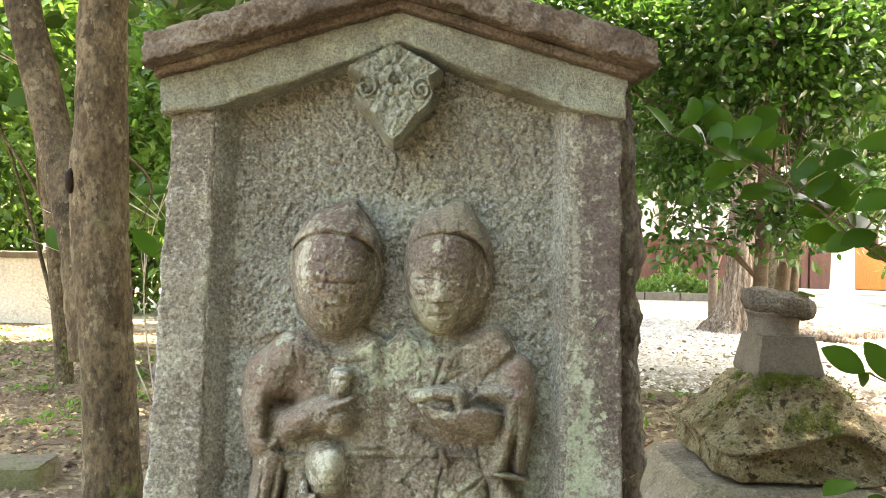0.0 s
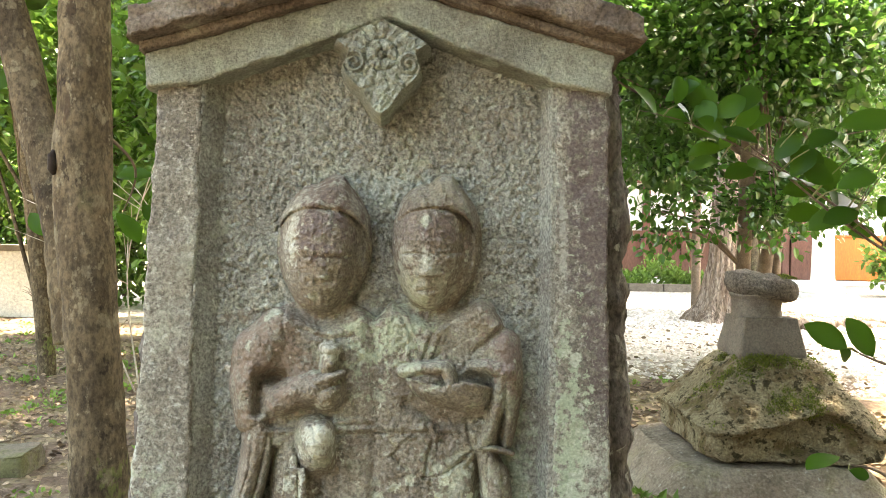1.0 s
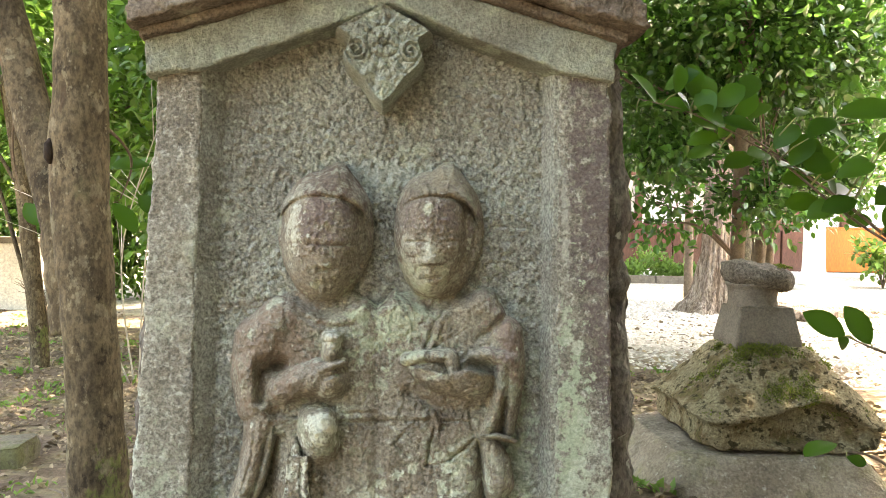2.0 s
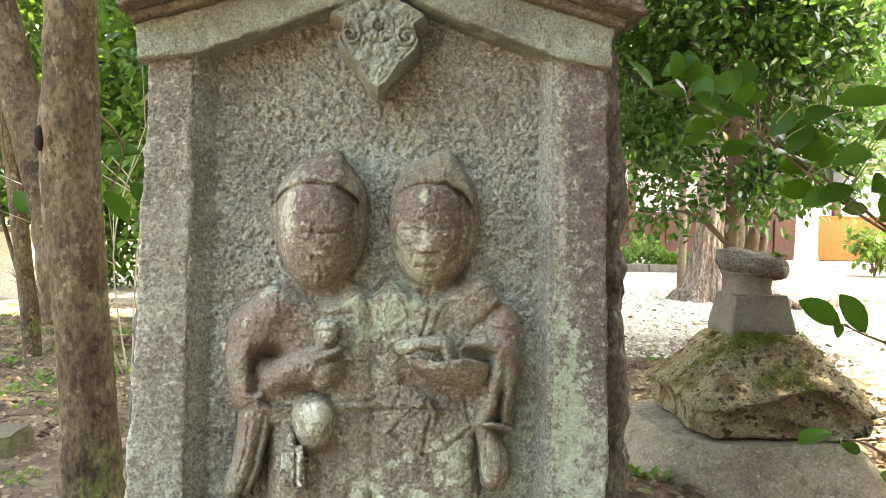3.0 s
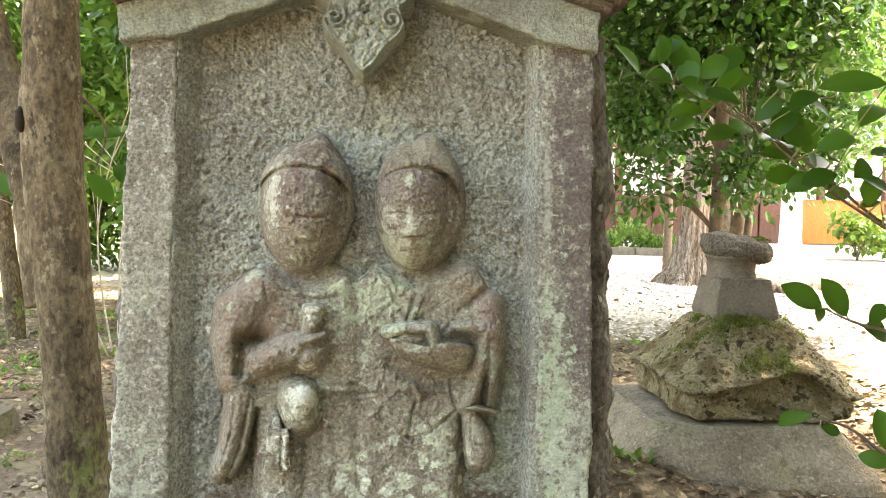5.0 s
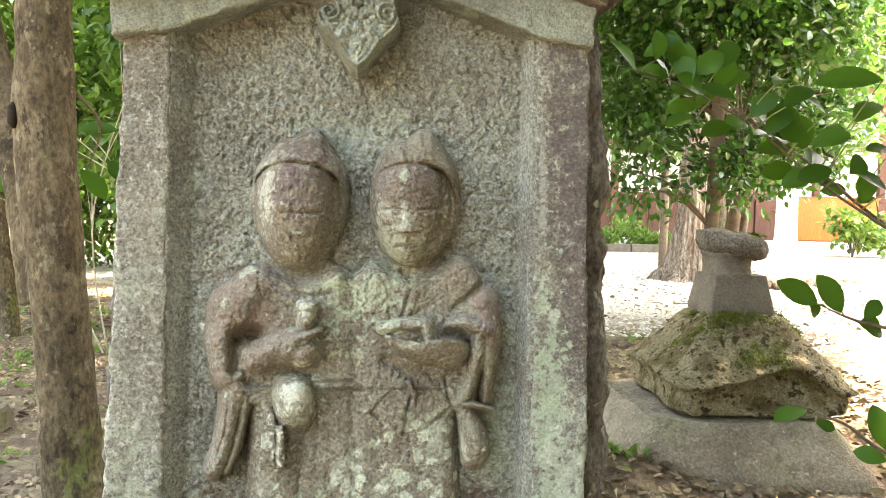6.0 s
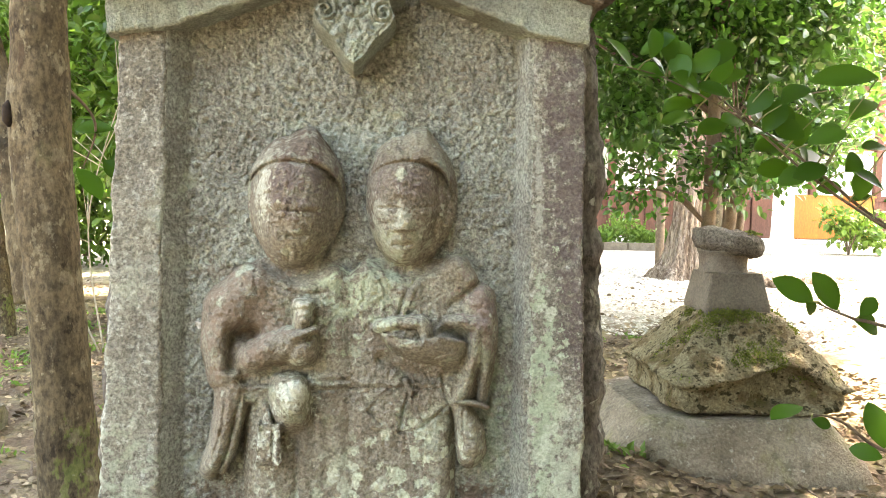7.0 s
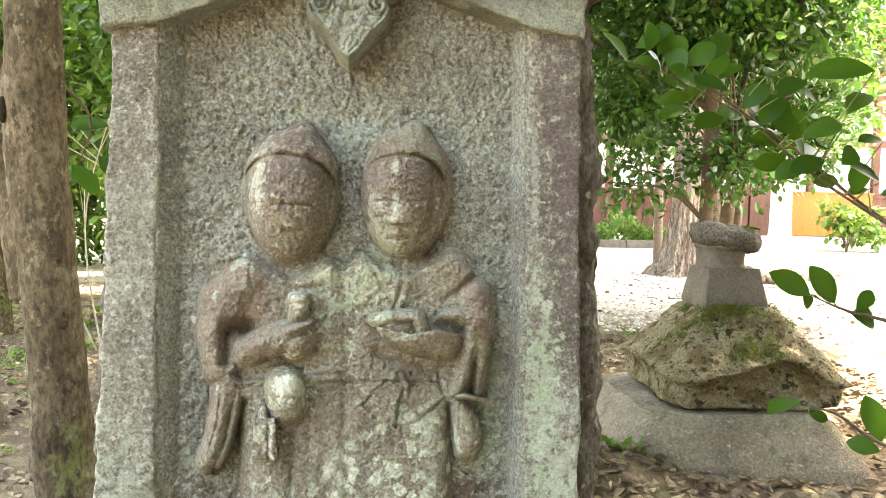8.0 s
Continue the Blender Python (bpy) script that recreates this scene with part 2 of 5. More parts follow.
M_GRASS = leaf_material("weed_leaf", (0.06, 0.14, 0.02), (0.16, 0.28, 0.05), 0.5, 0.4)
M_LITTER = material("dry_leaf", [(0.12, 0.088, 0.055), (0.22, 0.168, 0.105), (0.35, 0.285, 0.185)], 3, 0.75, 0.3, 90, (), 0.3, island=0.5)
M_WOOD = material("red_brown_hall_timber", [(0.10, 0.045, 0.032), (0.17, 0.08, 0.058)], 4, 0.7, 0.3, 60, (), 0.3, stretch=(1, 1, 0.2))
M_PLASTER = material("white_plaster", [(0.70, 0.69, 0.66), (0.80, 0.79, 0.77)], 3, 0.9, 0.1, 60, (), 0.2)
M_ORANGE = material("orange_varnished_board", [(0.42, 0.11, 0.012), (0.54, 0.16, 0.022)], 3, 0.45, 0.1, 40, (), 0.4, stretch=(1, 1, 0.2))
M_WHITESTONE = material("pale_granite", [(0.60, 0.59, 0.56), (0.74, 0.73, 0.70)], 9, 0.8, 0.2, 120, (), 0.3)
M_ROOF = material("dark_roof_copper", [(0.10, 0.10, 0.10), (0.17, 0.17, 0.16)], 5, 0.6, 0.2, 50, (), 0.4)
M_GARDENWALL = material("pale_garden_wall", [(0.50, 0.48, 0.43), (0.62, 0.60, 0.55)], 2, 0.9, 0.3, 40, [((0.24, 0.22, 0.17), 3, 0.58, 0.68, 0.6)], 0.2)
M_GRAVEL = material("pale_gravel_stone", [(0.40, 0.36, 0.30), (0.55, 0.52, 0.46)], 30, 0.9, 0.3, 90, (), 0.2, island=0.35)


M_BASE = material("algae_stained_base_stone", [(0.20, 0.165, 0.125), (0.285, 0.24, 0.185), (0.37, 0.325, 0.26)], 6, 0.92, 0.9, 120,
                  [((0.235, 0.225, 0.11), 5, 0.54, 0.64, 0.55), ((0.11, 0.092, 0.07), 16, 0.57, 0.64, 0.5), ((0.46, 0.44, 0.38), 60, 0.60, 0.66, 0.5)], 0.15, depth=0.010, grain=0.3, rosettes=[((0.50, 0.49, 0.43), 70, 0.26, 0.12, 0.7, None), ((0.12, 0.105, 0.08), 30, 0.28, 0.16, 0.5, None)])
M_MOSSSTONE = material("mossy_squared_stone", [(0.115, 0.10, 0.075), (0.17, 0.15, 0.115)], 9, 0.92, 0.8, 120, [((0.105, 0.115, 0.04), 6, 0.46, 0.58, 0.7), ((0.06, 0.05, 0.035), 22, 0.58, 0.64, 0.7)], 0.2, depth=0.004)
# near-black colour that stands in for shade inside the knot
M_SLOT_SHADE = material("painted_slot_shade", [(0.02, 0.014, 0.01), (0.035, 0.025, 0.018)], 20, 0.95, 0.3, 90)
M_SOIL = material("dark_soil", [(0.06, 0.045, 0.03), (0.11, 0.08, 0.055)], 9, 0.95, 0.6, 60)
M_STALK = material("green_leaf_stalk", [(0.12, 0.15, 0.05), (0.20, 0.20, 0.08)], 20, 0.6, 0.1, 90)
M_TOPSTONE = material("dark_damp_stone", [(0.09, 0.077, 0.063), (0.135, 0.117, 0.096), (0.19, 0.17, 0.14)], 14, 0.92, 0.7, 140, [((0.30, 0.29, 0.24), 34, 0.62, 0.67, 0.6)], 0.2, depth=0.009, grain=0.5)
M_PALETWIG = material("pale_grey_twig", [(0.34, 0.31, 0.26), (0.46, 0.43, 0.37)], 20, 0.8, 0.2, 90)
M_MOSS_TUFT = leaf_material("moss_tuft", (0.035, 0.045, 0.008), (0.19, 0.22, 0.03), 0.9, 0.25)


# ---------------------------------------------------------------- building blocks
def lattice(seed):
    return np.random.RandomState(seed).rand(64, 64)


def value_noise(x, y, scale, seed):
    g = lattice(seed)
    u, v = np.asarray(x) * scale, np.asarray(y) * scale
    i, j = np.floor(u).astype(int), np.floor(v).astype(int)
    a, b = u - i, v - j
    a, b = a * a * (3 - 2 * a), b * b * (3 - 2 * b)
    q = lambda p, r: g[p % 64, r % 64]
    return (q(i, j) * (1 - a) + q(i + 1, j) * a) * (1 - b) + (q(i, j + 1) * (1 - a) + q(i + 1, j + 1) * a) * b - 0.5


def fbm(x, y, scale, seed, octaves=4, fall=0.55):
    out, amp = 0.0, 1.0
    for k in range(octaves):
        out = out + amp * value_noise(x, y, scale * 2.03**k, seed + k)
        amp *= fall
    return out


def mesh_object(name, verts, faces, mat, parent=None, label="", smooth=True):
    me = bpy.data.meshes.new(name)
    me.from_pydata(np.asarray(verts, float).tolist(), [], [tuple(int(i) for i in f) for f in faces])
    me.materials.append(mat)
    if smooth:
        me.polygons.foreach_set("use_smooth", np.ones(len(me.polygons), bool))
    me.update()
    ob = new(name, me)
    ob.parent = parent
    return tagged(ob, label)


def part(name, bm, mat, parent=None, label="", smooth=False):
    me = bpy.data.meshes.new(name)
    bm.to_mesh(me)
    bm.free()
    me.materials.append(mat)
    if smooth:
        me.polygons.foreach_set("use_smooth", np.ones(len(me.polygons), bool))
    ob = new(name, me)
    ob.parent = parent
    return tagged(ob, label)


def block(x0, x1, y0, y1, z0, z1, bevel=0.0, bm=None):
    bm = bm or bmesh.new()
    made = bmesh.ops.create_cube(bm, size=1.0, matrix=Matrix.Translation(((x0 + x1) / 2, (y0 + y1) / 2, (z0 + z1) / 2)) @ Matrix.Diagonal((x1 - x0, y1 - y0, z1 - z0, 1)))
    if bevel:
        edges = {e for v in made["verts"] for e in v.link_edges}
        bmesh.ops.bevel(bm, geom=list(edges), offset=bevel, segments=2, profile=0.6, affect="EDGES")
    return bm


def empty(name, label, category, m=None, group="", kind=""):
    ob = new(name)
    ob.empty_display_size = 0.1
    if m is not None:
        ob.matrix_world = m
    return tagged(ob, label, category, group, kind)


def loft_data(rings):
    """Verts and quads of a closed tube through rings of equal length, with fans over both ends."""
    rings = np.asarray(rings, float)
    m, n = rings.shape[:2]
    verts = np.vstack([rings.reshape(-1, 3), rings[0].mean(0), rings[-1].mean(0)])
    faces = []
    for i in range(m - 1):
        for j in range(n):
            k = (j + 1) % n
            faces.append((i * n + j, i * n + k, (i + 1) * n + k, (i + 1) * n + j))
    a, b = m * n, m * n + 1
    faces += [(a, (j + 1) % n, j) for j in range(n)] + [(b, (m - 1) * n + j, (m - 1) * n + (j + 1) % n) for j in range(n)]
    return verts, faces


def roughen(verts, amount, scale, seed, centre=None):
    """Pushes points about by 3D noise, in metres."""
    off = Vector((seed * 7.3, seed * 3.1, seed * 5.7))
    out = np.array(verts, float)
    for i, v in enumerate(out):
        p = Vector(v) * scale + off
        d = noise.noise_vector(p) + 0.5 * noise.noise_vector(p * 2.3) + 0.28 * noise.noise_vector(p * 5.1)
        out[i] += amount * np.array(d)
    return out


def rounded_rect(hx, hy, r, n=9, straight=5):
    """A ring of a rounded rectangle about the origin, with points along its sides too."""
    out = []
    for cx, cy, a0 in ((hx - r, hy - r, 0), (-hx + r, hy - r, 90), (-hx + r, -hy + r, 180), (hx - r, -hy + r, 270)):
        out += [(cx + r * math.cos(radians(a0 + 90 * k / (n - 1))), cy + r * math.sin(radians(a0 + 90 * k / (n - 1)))) for k in range(n)]
    full = []
    for k, p in enumerate(out):
        q = out[(k + 1) % len(out)]
        full.append(p)
        if k % n == n - 1:
            full += [(p[0] + (q[0] - p[0]) * s / (straight + 1), p[1] + (q[1] - p[1]) * s / (straight + 1)) for s in range(1, straight + 1)]
    return np.array(full)


def tube_data(points, radii, sides=10, wobble=0.0, seed=0):
    """A tapering tube along points."""
    pts = [Vector(p) for p in points]
    rings = []
    for i, p in enumerate(pts):
        d = (pts[min(i + 1, len(pts) - 1)] - pts[max(i - 1, 0)]).normalized()
        a = d.cross(Vector((0.31, 0.95, 0.1))).normalized()
        b = d.cross(a)
        ring = []
        for k in range(sides):
            t = 2 * math.pi * k / sides
            w = 1 + wobble * noise.noise(Vector((math.cos(t) * 1.3 + seed, math.sin(t) * 1.3, p.z * 3 + seed)))
            ring.append(p + (a * math.cos(t) + b * math.sin(t)) * radii[i] * w)
        rings.append([tuple(v) for v in ring])
    return loft_data(rings)


def along(points, count):
    """Evenly spaced points on a smooth curve through points of any width."""
    p = np.asarray(points, float)
    s = np.linspace(0, len(p) - 1, count)
    i = np.clip(s.astype(int), 0, len(p) - 2)
    f = (s - i)[:, None]
    p0, p1, p2, p3 = p[np.maximum(i - 1, 0)], p[i], p[i + 1], p[np.minimum(i + 2, len(p) - 1)]
    return 0.5 * (2 * p1 + (p2 - p0) * f + (2 * p0 - 5 * p1 + 4 * p2 - p3) * f**2 + (3 * p1 - p0 - 3 * p2 + p3) * f**3)


def join_data(items):
    verts, faces, base = [], [], 0
    for v, f in items:
        verts.append(np.asarray(v, float))
        faces += [tuple(i + base for i in g) for g in f]
        base += len(v)
    return np.vstack(verts), faces


def leaf_template(stations, bend=0.16, fold=0.12):
    """An oval leaf of unit length along y: a midrib and two edges, bent down to its tip and folded along the rib."""
    v, f = [(0.0, 0.0, 0.0)], []
    for y, w in stations:
        z = -bend * y * y
        v += [(-w, y, z + fold * w), (0.0, y, z), (w, y, z + fold * w)]
    v.append((0.0, 1.0, -bend * 1.02))
    n = len(stations)
    f += [(0, 2, 1), (0, 3, 2)]
    for k in range(n - 1):
        a = 1 + 3 * k
        f += [(a, a + 1, a + 4, a + 3), (a + 1, a + 2, a + 5, a + 4)]
    a, t = 1 + 3 * (n - 1), 1 + 3 * n
    f += [(a, a + 1, t), (a + 1, a + 2, t)]
    return np.array(v), f


LEAF, LEAF_FACES = leaf_template([(0.05, 0.05), (0.14, 0.125), (0.27, 0.205), (0.42, 0.265), (0.57, 0.288), (0.72, 0.262), (0.84, 0.20), (0.94, 0.10)], 0.16, 0.30)
OVAL_LEAF, OVAL_FACES = leaf_template([(0.25, 0.25), (0.62, 0.27)], 0.2, 0.2)
SMALL_LEAF = np.array([(0, 0, 0), (-0.27, 0.45, 0.07), (0.27, 0.45, 0.07), (0, 1.0, -0.08), (0, 0.5, -0.03)])
SMALL_FACES = [(0, 2, 4), (0, 4, 1), (1, 4, 3), (4, 2, 3)]


def leaf_cloud(places, ways, ups, sizes, template=SMALL_LEAF, faces=SMALL_FACES):
    """Many leaves as one set of verts and faces: base points, directions, face normals, lengths."""
    y = ways / np.linalg.norm(ways, axis=1, keepdims=True)
    x = np.cross(y, ups)
    x /= np.linalg.norm(x, axis=1, keepdims=True) + 1e-9
    z = np.cross(x, y)
    s = np.asarray(sizes)[:, None, None]
    t = template[None]
    v = places[:, None, :] + s * (t[..., 0:1] * x[:, None] + t[..., 1:2] * y[:, None] + t[..., 2:3] * z[:, None])
    k = len(template)
    f = [tuple(i * k + q for q in g) for i in range(len(places)) for g in faces]
    return v.reshape(-1, 3), f


def crown_data(rs, blobs, clumps, per, size, spread=0.16, droop=0.3):
    """A crown: leaves in clumps in and on the hulls of several ellipsoids, with gaps between the clumps."""
    P, D, U, S = [], [], [], []
    vol = np.array([b[3] * b[4] * b[5] for b in blobs]) ** 0.7
    pick = rs.choice(len(blobs), clumps, p=vol / vol.sum())
    for b in pick:
        cx, cy, cz, rx, ry, rz = blobs[b]
        d = rs.normal(size=3)
        d /= np.linalg.norm(d)
        r = rs.rand() ** 0.45
        c = np.array((cx, cy, cz)) + d * r * np.array((rx, ry, rz))
        tilt = rs.normal(size=3) * 0.5 + d + np.array((0, 0, 0.2))
        n = rs.poisson(per) + 2
        off = rs.normal(size=(n, 3)) * spread * np.array((1, 1, 0.6))
        P.append(c + off)
        w = tilt + rs.normal(size=(n, 3)) * 0.8
        w[:, 2] -= droop
        D.append(w)
        U.append(rs.normal(size=(n, 3)) * 0.5 + np.array((0, 0, 1.0)))
        S.append(size * rs.uniform(0.65, 1.25, n))
    return np.vstack(P), np.vstack(D), np.vstack(U), np.concatenate(S)


# ---------------------------------------------------------------- ground
def ground_height(x, y):
    near = np.exp(-((x - 0.1) ** 2 + (y - 0.3) ** 2) / 3.0)
    return 0.035 * fbm(x, y, 0.9, 3, 4) * (0.4 + near) + 0.075 * np.exp(-(((x - 0.70) / 0.16) ** 2 + ((y - 0.74) / 0.17) ** 2)) + 0.014 * fbm(x, y, 6.0, 9, 3) * (0.3 + near)


def ground_material():
    m = material("litter_soil", [(0.085, 0.06, 0.042), (0.16, 0.12, 0.085), (0.25, 0.20, 0.145)], 3, 0.95, 0.8, 45,
                 [((0.30, 0.22, 0.14), 26, 0.58, 0.64, 0.7), ((0.22, 0.205, 0.09), 3.0, 0.50, 0.62, 0.6)], 0.1, depth=0.02)
    n, l = m.node_tree.nodes, m.node_tree.links
    b = n["Principled BSDF"]
    old = b.inputs["Base Color"].links[0].from_socket
    sep, geo = n.new("ShaderNodeSeparateXYZ"), n.new("ShaderNodeNewGeometry")
    l.new(geo.outputs["Position"], sep.inputs[0])

    def math_node(op, a, c):
        t = n.new("ShaderNodeMath")
        t.operation = op
        for sock, v in zip(t.inputs, (a, c)):
            if isinstance(v, bpy.types.NodeSocket):
                l.new(v, sock)
            else:
                sock.default_value = v
        return t.outputs[0]

    edge = n.new("ShaderNodeTexNoise")
    edge.inputs["Scale"].default_value, edge.inputs["Detail"].default_value = 1.1, 6
    l.new(geo.outputs["Position"], edge.inputs["Vector"])
    wob = math_node("MULTIPLY", math_node("SUBTRACT", edge.outputs[0], 0.5), 3.2)
    # the gravelled yard lies beyond the litter, to the right of the stele
    reach = math_node("SUBTRACT", math_node("ADD", sep.outputs[1], math_node("MULTIPLY", sep.outputs[0], 0.55)), 4.3)
    f = math_node("ADD", reach, wob)
    r = n.new("ShaderNodeValToRGB")
    r.color_ramp.elements[0].position, r.color_ramp.elements[1].position = 0.0, 1.0
    l.new(math_node("MULTIPLY", f, 0.9), r.inputs[0])
    g1 = n.new("ShaderNodeTexVoronoi")
    g1.inputs["Scale"].default_value = 28
    l.new(geo.outputs["Position"], g1.inputs["Vector"])
    gr = n.new("ShaderNodeValToRGB")
    gr.color_ramp.elements[0].color, gr.color_ramp.elements[1].color = (0.24, 0.205, 0.165, 1), (0.60, 0.565, 0.50, 1)
    l.new(g1.outputs["Color"], gr.inputs[0])
    mx = n.new("ShaderNodeMix")
    mx.data_type = "RGBA"
    l.new(r.outputs[0], mx.inputs[0])
    l.new(old, mx.inputs[6])
    l.new(gr.outputs[0], mx.inputs[7])
    l.new(mx.outputs[2], b.inputs["Base Color"])
    return m


def build_ground():
    xs = np.concatenate([-np.geomspace(3000, 4, 26), np.linspace(-3.9, 3.9, 150), np.geomspace(4, 3000, 26)])
    ys = np.concatenate([-np.geomspace(3000, 3, 26), np.linspace(-2.9, 6.9, 180), np.geomspace(7, 3000, 26)])
    X, Y = np.meshgrid(xs, ys)
    Z = ground_height(X, Y)
    v = np.stack([X, Y, Z], -1).reshape(-1, 3)
    n = len(xs)
    f = [(j * n + i, j * n + i + 1, (j + 1) * n + i + 1, (j + 1) * n + i) for j in range(len(ys) - 1) for i in range(n - 1)]
    ob = mesh_object("ground", v, f, ground_material())
    tagged(ob, "brown leaf-littered soil passing into a pale gravel yard", "ground", kind="structure")


build_ground()

# ---------------------------------------------------------------- the stele
# The stele leans back a little and stands slightly askew; all its parts share its own space (x across, -y to the front, z up).
STELE_POSE = Matrix.Translation((0, 0, -0.1175)) @ pose(0, 0, 0, -2.2) @ pose(0, 0, 0.8) @ pose(0, 0, 0, 0, -1.75) @ pose(0, 0, -0.8)
stele = empty("stone_stele", "weathered grey-green gabled stone stele carved with a standing couple", "stele", STELE_POSE)
FLOOR = 0.06
BACK = 0.045     # depth of the recessed panel behind the pillars' faces


def piecewise(x, pts):
    return np.interp(x, [p[0] for p in pts], [p[1] for p in pts])


def edge_wear(v, seed, coarse=0.0035, fine=0.0016):
    return roughen(roughen(v, coarse, 14, seed), fine, 75, seed + 5)


def build_pillar(outer, inner, seed, label):
    """outer and inner: the edge lines (z, x) of its face."""
    rings = []
    for z in np.linspace(FLOOR, 1.125, 230):
        a, b = piecewise(z, outer), piecewise(z, inner)
        c, h = (a + b) / 2, abs(a - b) / 2
        ring = rounded_rect(h, 0.045, 0.007, 5, 14)
        rings.append(np.column_stack([ring[:, 0] + c, ring[:, 1] + 0.045, np.full(len(ring), z)]))
    v, f = loft_data(rings)
    mesh_object("pillar", edge_wear(v, seed, 0.0045, 0.0022), f, M_PILLAR, stele, label)


build_pillar([(0.06, -0.402), (0.4, -0.384), (1.1, -0.341)], [(0.06, -0.309), (0.4, -0.297), (1.12, -0.270)], 1, "stone pillar with pale lichen patches")
build_pillar([(0.06, 0.356), (0.365, 0.362), (1.1, 0.374)], [(0.06, 0.262), (0.37, 0.271), (1.12, 0.291)], 2, "stone pillar with a long pale green lichen streak")

# the gable: a plain band, a thin fillet, and the overhanging brown cap
APEX = 0.018


def gable(x, left, mid, right):
    """Height of a gable line at x, from its ends (x, z) and its ridge height."""
    return np.interp(x, [left[0], APEX, right[0]], [left[1], mid, right[1]])


def build_gable(name, x0, x1, lower, upper, front, back, radius, mat, label, seed, wear):
    rings = []
    for x in np.linspace(x0, x1, 230):
        lo, hi = lower(x), upper(x)
        h, c = max(0.004, (hi - lo) / 2), (hi + lo) / 2
        ring = rounded_rect((back - front) / 2, h, min(radius, h * 0.8), 5, 9)
        rings.append(np.column_stack([np.full(len(ring), x), ring[:, 0] + (front + back) / 2, ring[:, 1] + c]))
    v, f = loft_data(rings)
    mesh_object(name, edge_wear(v, seed, *wear), f, mat, stele, label)


BAND_LOW = [(-0.36, 1.100), (-0.272, 1.112), (APEX, 1.213), (0.288, 1.110), (0.39, 1.093)]
band_top = lambda x: gable(x, (-0.352, 1.156), 1.266, (0.392, 1.153))
build_gable("gable_band", -0.352, 0.378, lambda x: piecewise(x, BAND_LOW), band_top, -0.016, 0.10, 0.006, M_BAND, "pale lichened gable band", 3, (0.0035, 0.0022))
fillet_top = lambda x: gable(x, (-0.356, 1.168), 1.280, (0.40, 1.165))
build_gable("gable_fillet", -0.356, 0.392, lambda x: band_top(x) - 0.002, fillet_top, -0.034, 0.10, 0.005, M_CAP, "thin moulded fillet", 4, (0.002, 0.001))
build_gable("roof_cap", -0.362, 0.412, lambda x: fillet_top(x) - 0.002, lambda x: gable(x, (-0.36, 1.212), 1.332, (0.41, 1.207)), -0.066, 0.20, 0.007, M_CAP,
            "dark brown weathered roof slab", 5, (0.006, 0.0034))


def build_body():
    """The rough stone behind the carved face, its flanks left as broken rock."""
    rings = []
    for z in np.linspace(FLOOR - 0.02, 1.27, 90):
        left = piecewise(z, [(0.0, -0.43), (0.45, -0.415), (0.72, -0.392), (0.85, -0.352), (1.16, -0.335), (1.27, -0.17)])
        right = piecewise(z, [(0.0, 0.415), (0.5, 0.425), (0.9, 0.432), (1.13, 0.412), (1.17, 0.40), (1.27, 0.20)])
        ring = rounded_rect((right - left) / 2, 0.10, 0.055, 7, 12)
        rings.append(np.column_stack([ring[:, 0] + (left + right) / 2, ring[:, 1] + 0.16, np.full(len(ring), z)]))
    v, f = loft_data(rings)
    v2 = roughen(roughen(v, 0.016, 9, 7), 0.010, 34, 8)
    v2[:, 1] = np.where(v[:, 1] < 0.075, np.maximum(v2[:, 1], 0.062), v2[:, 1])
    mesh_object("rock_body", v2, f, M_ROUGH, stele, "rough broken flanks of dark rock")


build_body()


# The carving is laid out on a drawing grid (a to the right, b down; about 0.84 mm a unit).
def grid_to_stone(a, b):
    u, v = (a - 330.0) / 570.0, (b - 180.0) / 700.0
    u = u - 0.046 * u * (1 - u)
    return -0.228 + 0.477 * u - 0.014 * v + 0.005 * u * v, 0.990 + 0.001 * u - 0.582 * v - 0.027 * u * v


def relief(name, a0, a1, b0, b1, step, height, inside, back, mat, label, splay=False):
    """A carved surface: height (metres to the front of the panel) over the grid, kept where inside is true."""
    a, b = np.arange(a0, a1 + step, step, float), np.arange(b0, b1 + step, step, float)
    A, B = np.meshgrid(a, b)
    H = height(A, B)
    keep = inside(A, B, H)
    x, z = grid_to_stone(A, B)
    y = back - H
    if splay:
        # the flanks of the carving splay outward to the panel's ground
        k = 1 + (y + 0.03) / 1.116
        x, z = 0.023 + (x - 0.023) * k, 0.79 + (z - 0.79) * k
    ids = -np.ones(A.shape, int)
    k = keep[:-1, :-1] | keep[1:, :-1] | keep[:-1, 1:] | keep[1:, 1:]
    used = np.zeros(A.shape, bool)
    used[:-1, :-1] |= k
    used[1:, :-1] |= k
    used[:-1, 1:] |= k
    used[1:, 1:] |= k
    ids[used] = np.arange(used.sum())
    q = np.stack([ids[:-1, :-1], ids[1:, :-1], ids[1:, 1:], ids[:-1, 1:]], -1)[k]
    return mesh_object(name, np.stack([x[used], y[used], z[used]], -1), q, mat, stele, label)


def pitted(A, B):
    """Chisel pits of the panel's ground."""
    n = fbm(A, B, 1 / 9.5, 21, 3, 0.62)
    m = fbm(A + 300, B * 0.9, 1 / 60.0, 31, 3)
    c = fbm(A + 0.4 * B, B - 0.4 * A, 1 / 15.0, 41, 2)
    return 0.0078 * n + 0.004 * m + 0.006 * np.abs(c) - 0.006 * np.clip(n - 0.12, 0, 1)


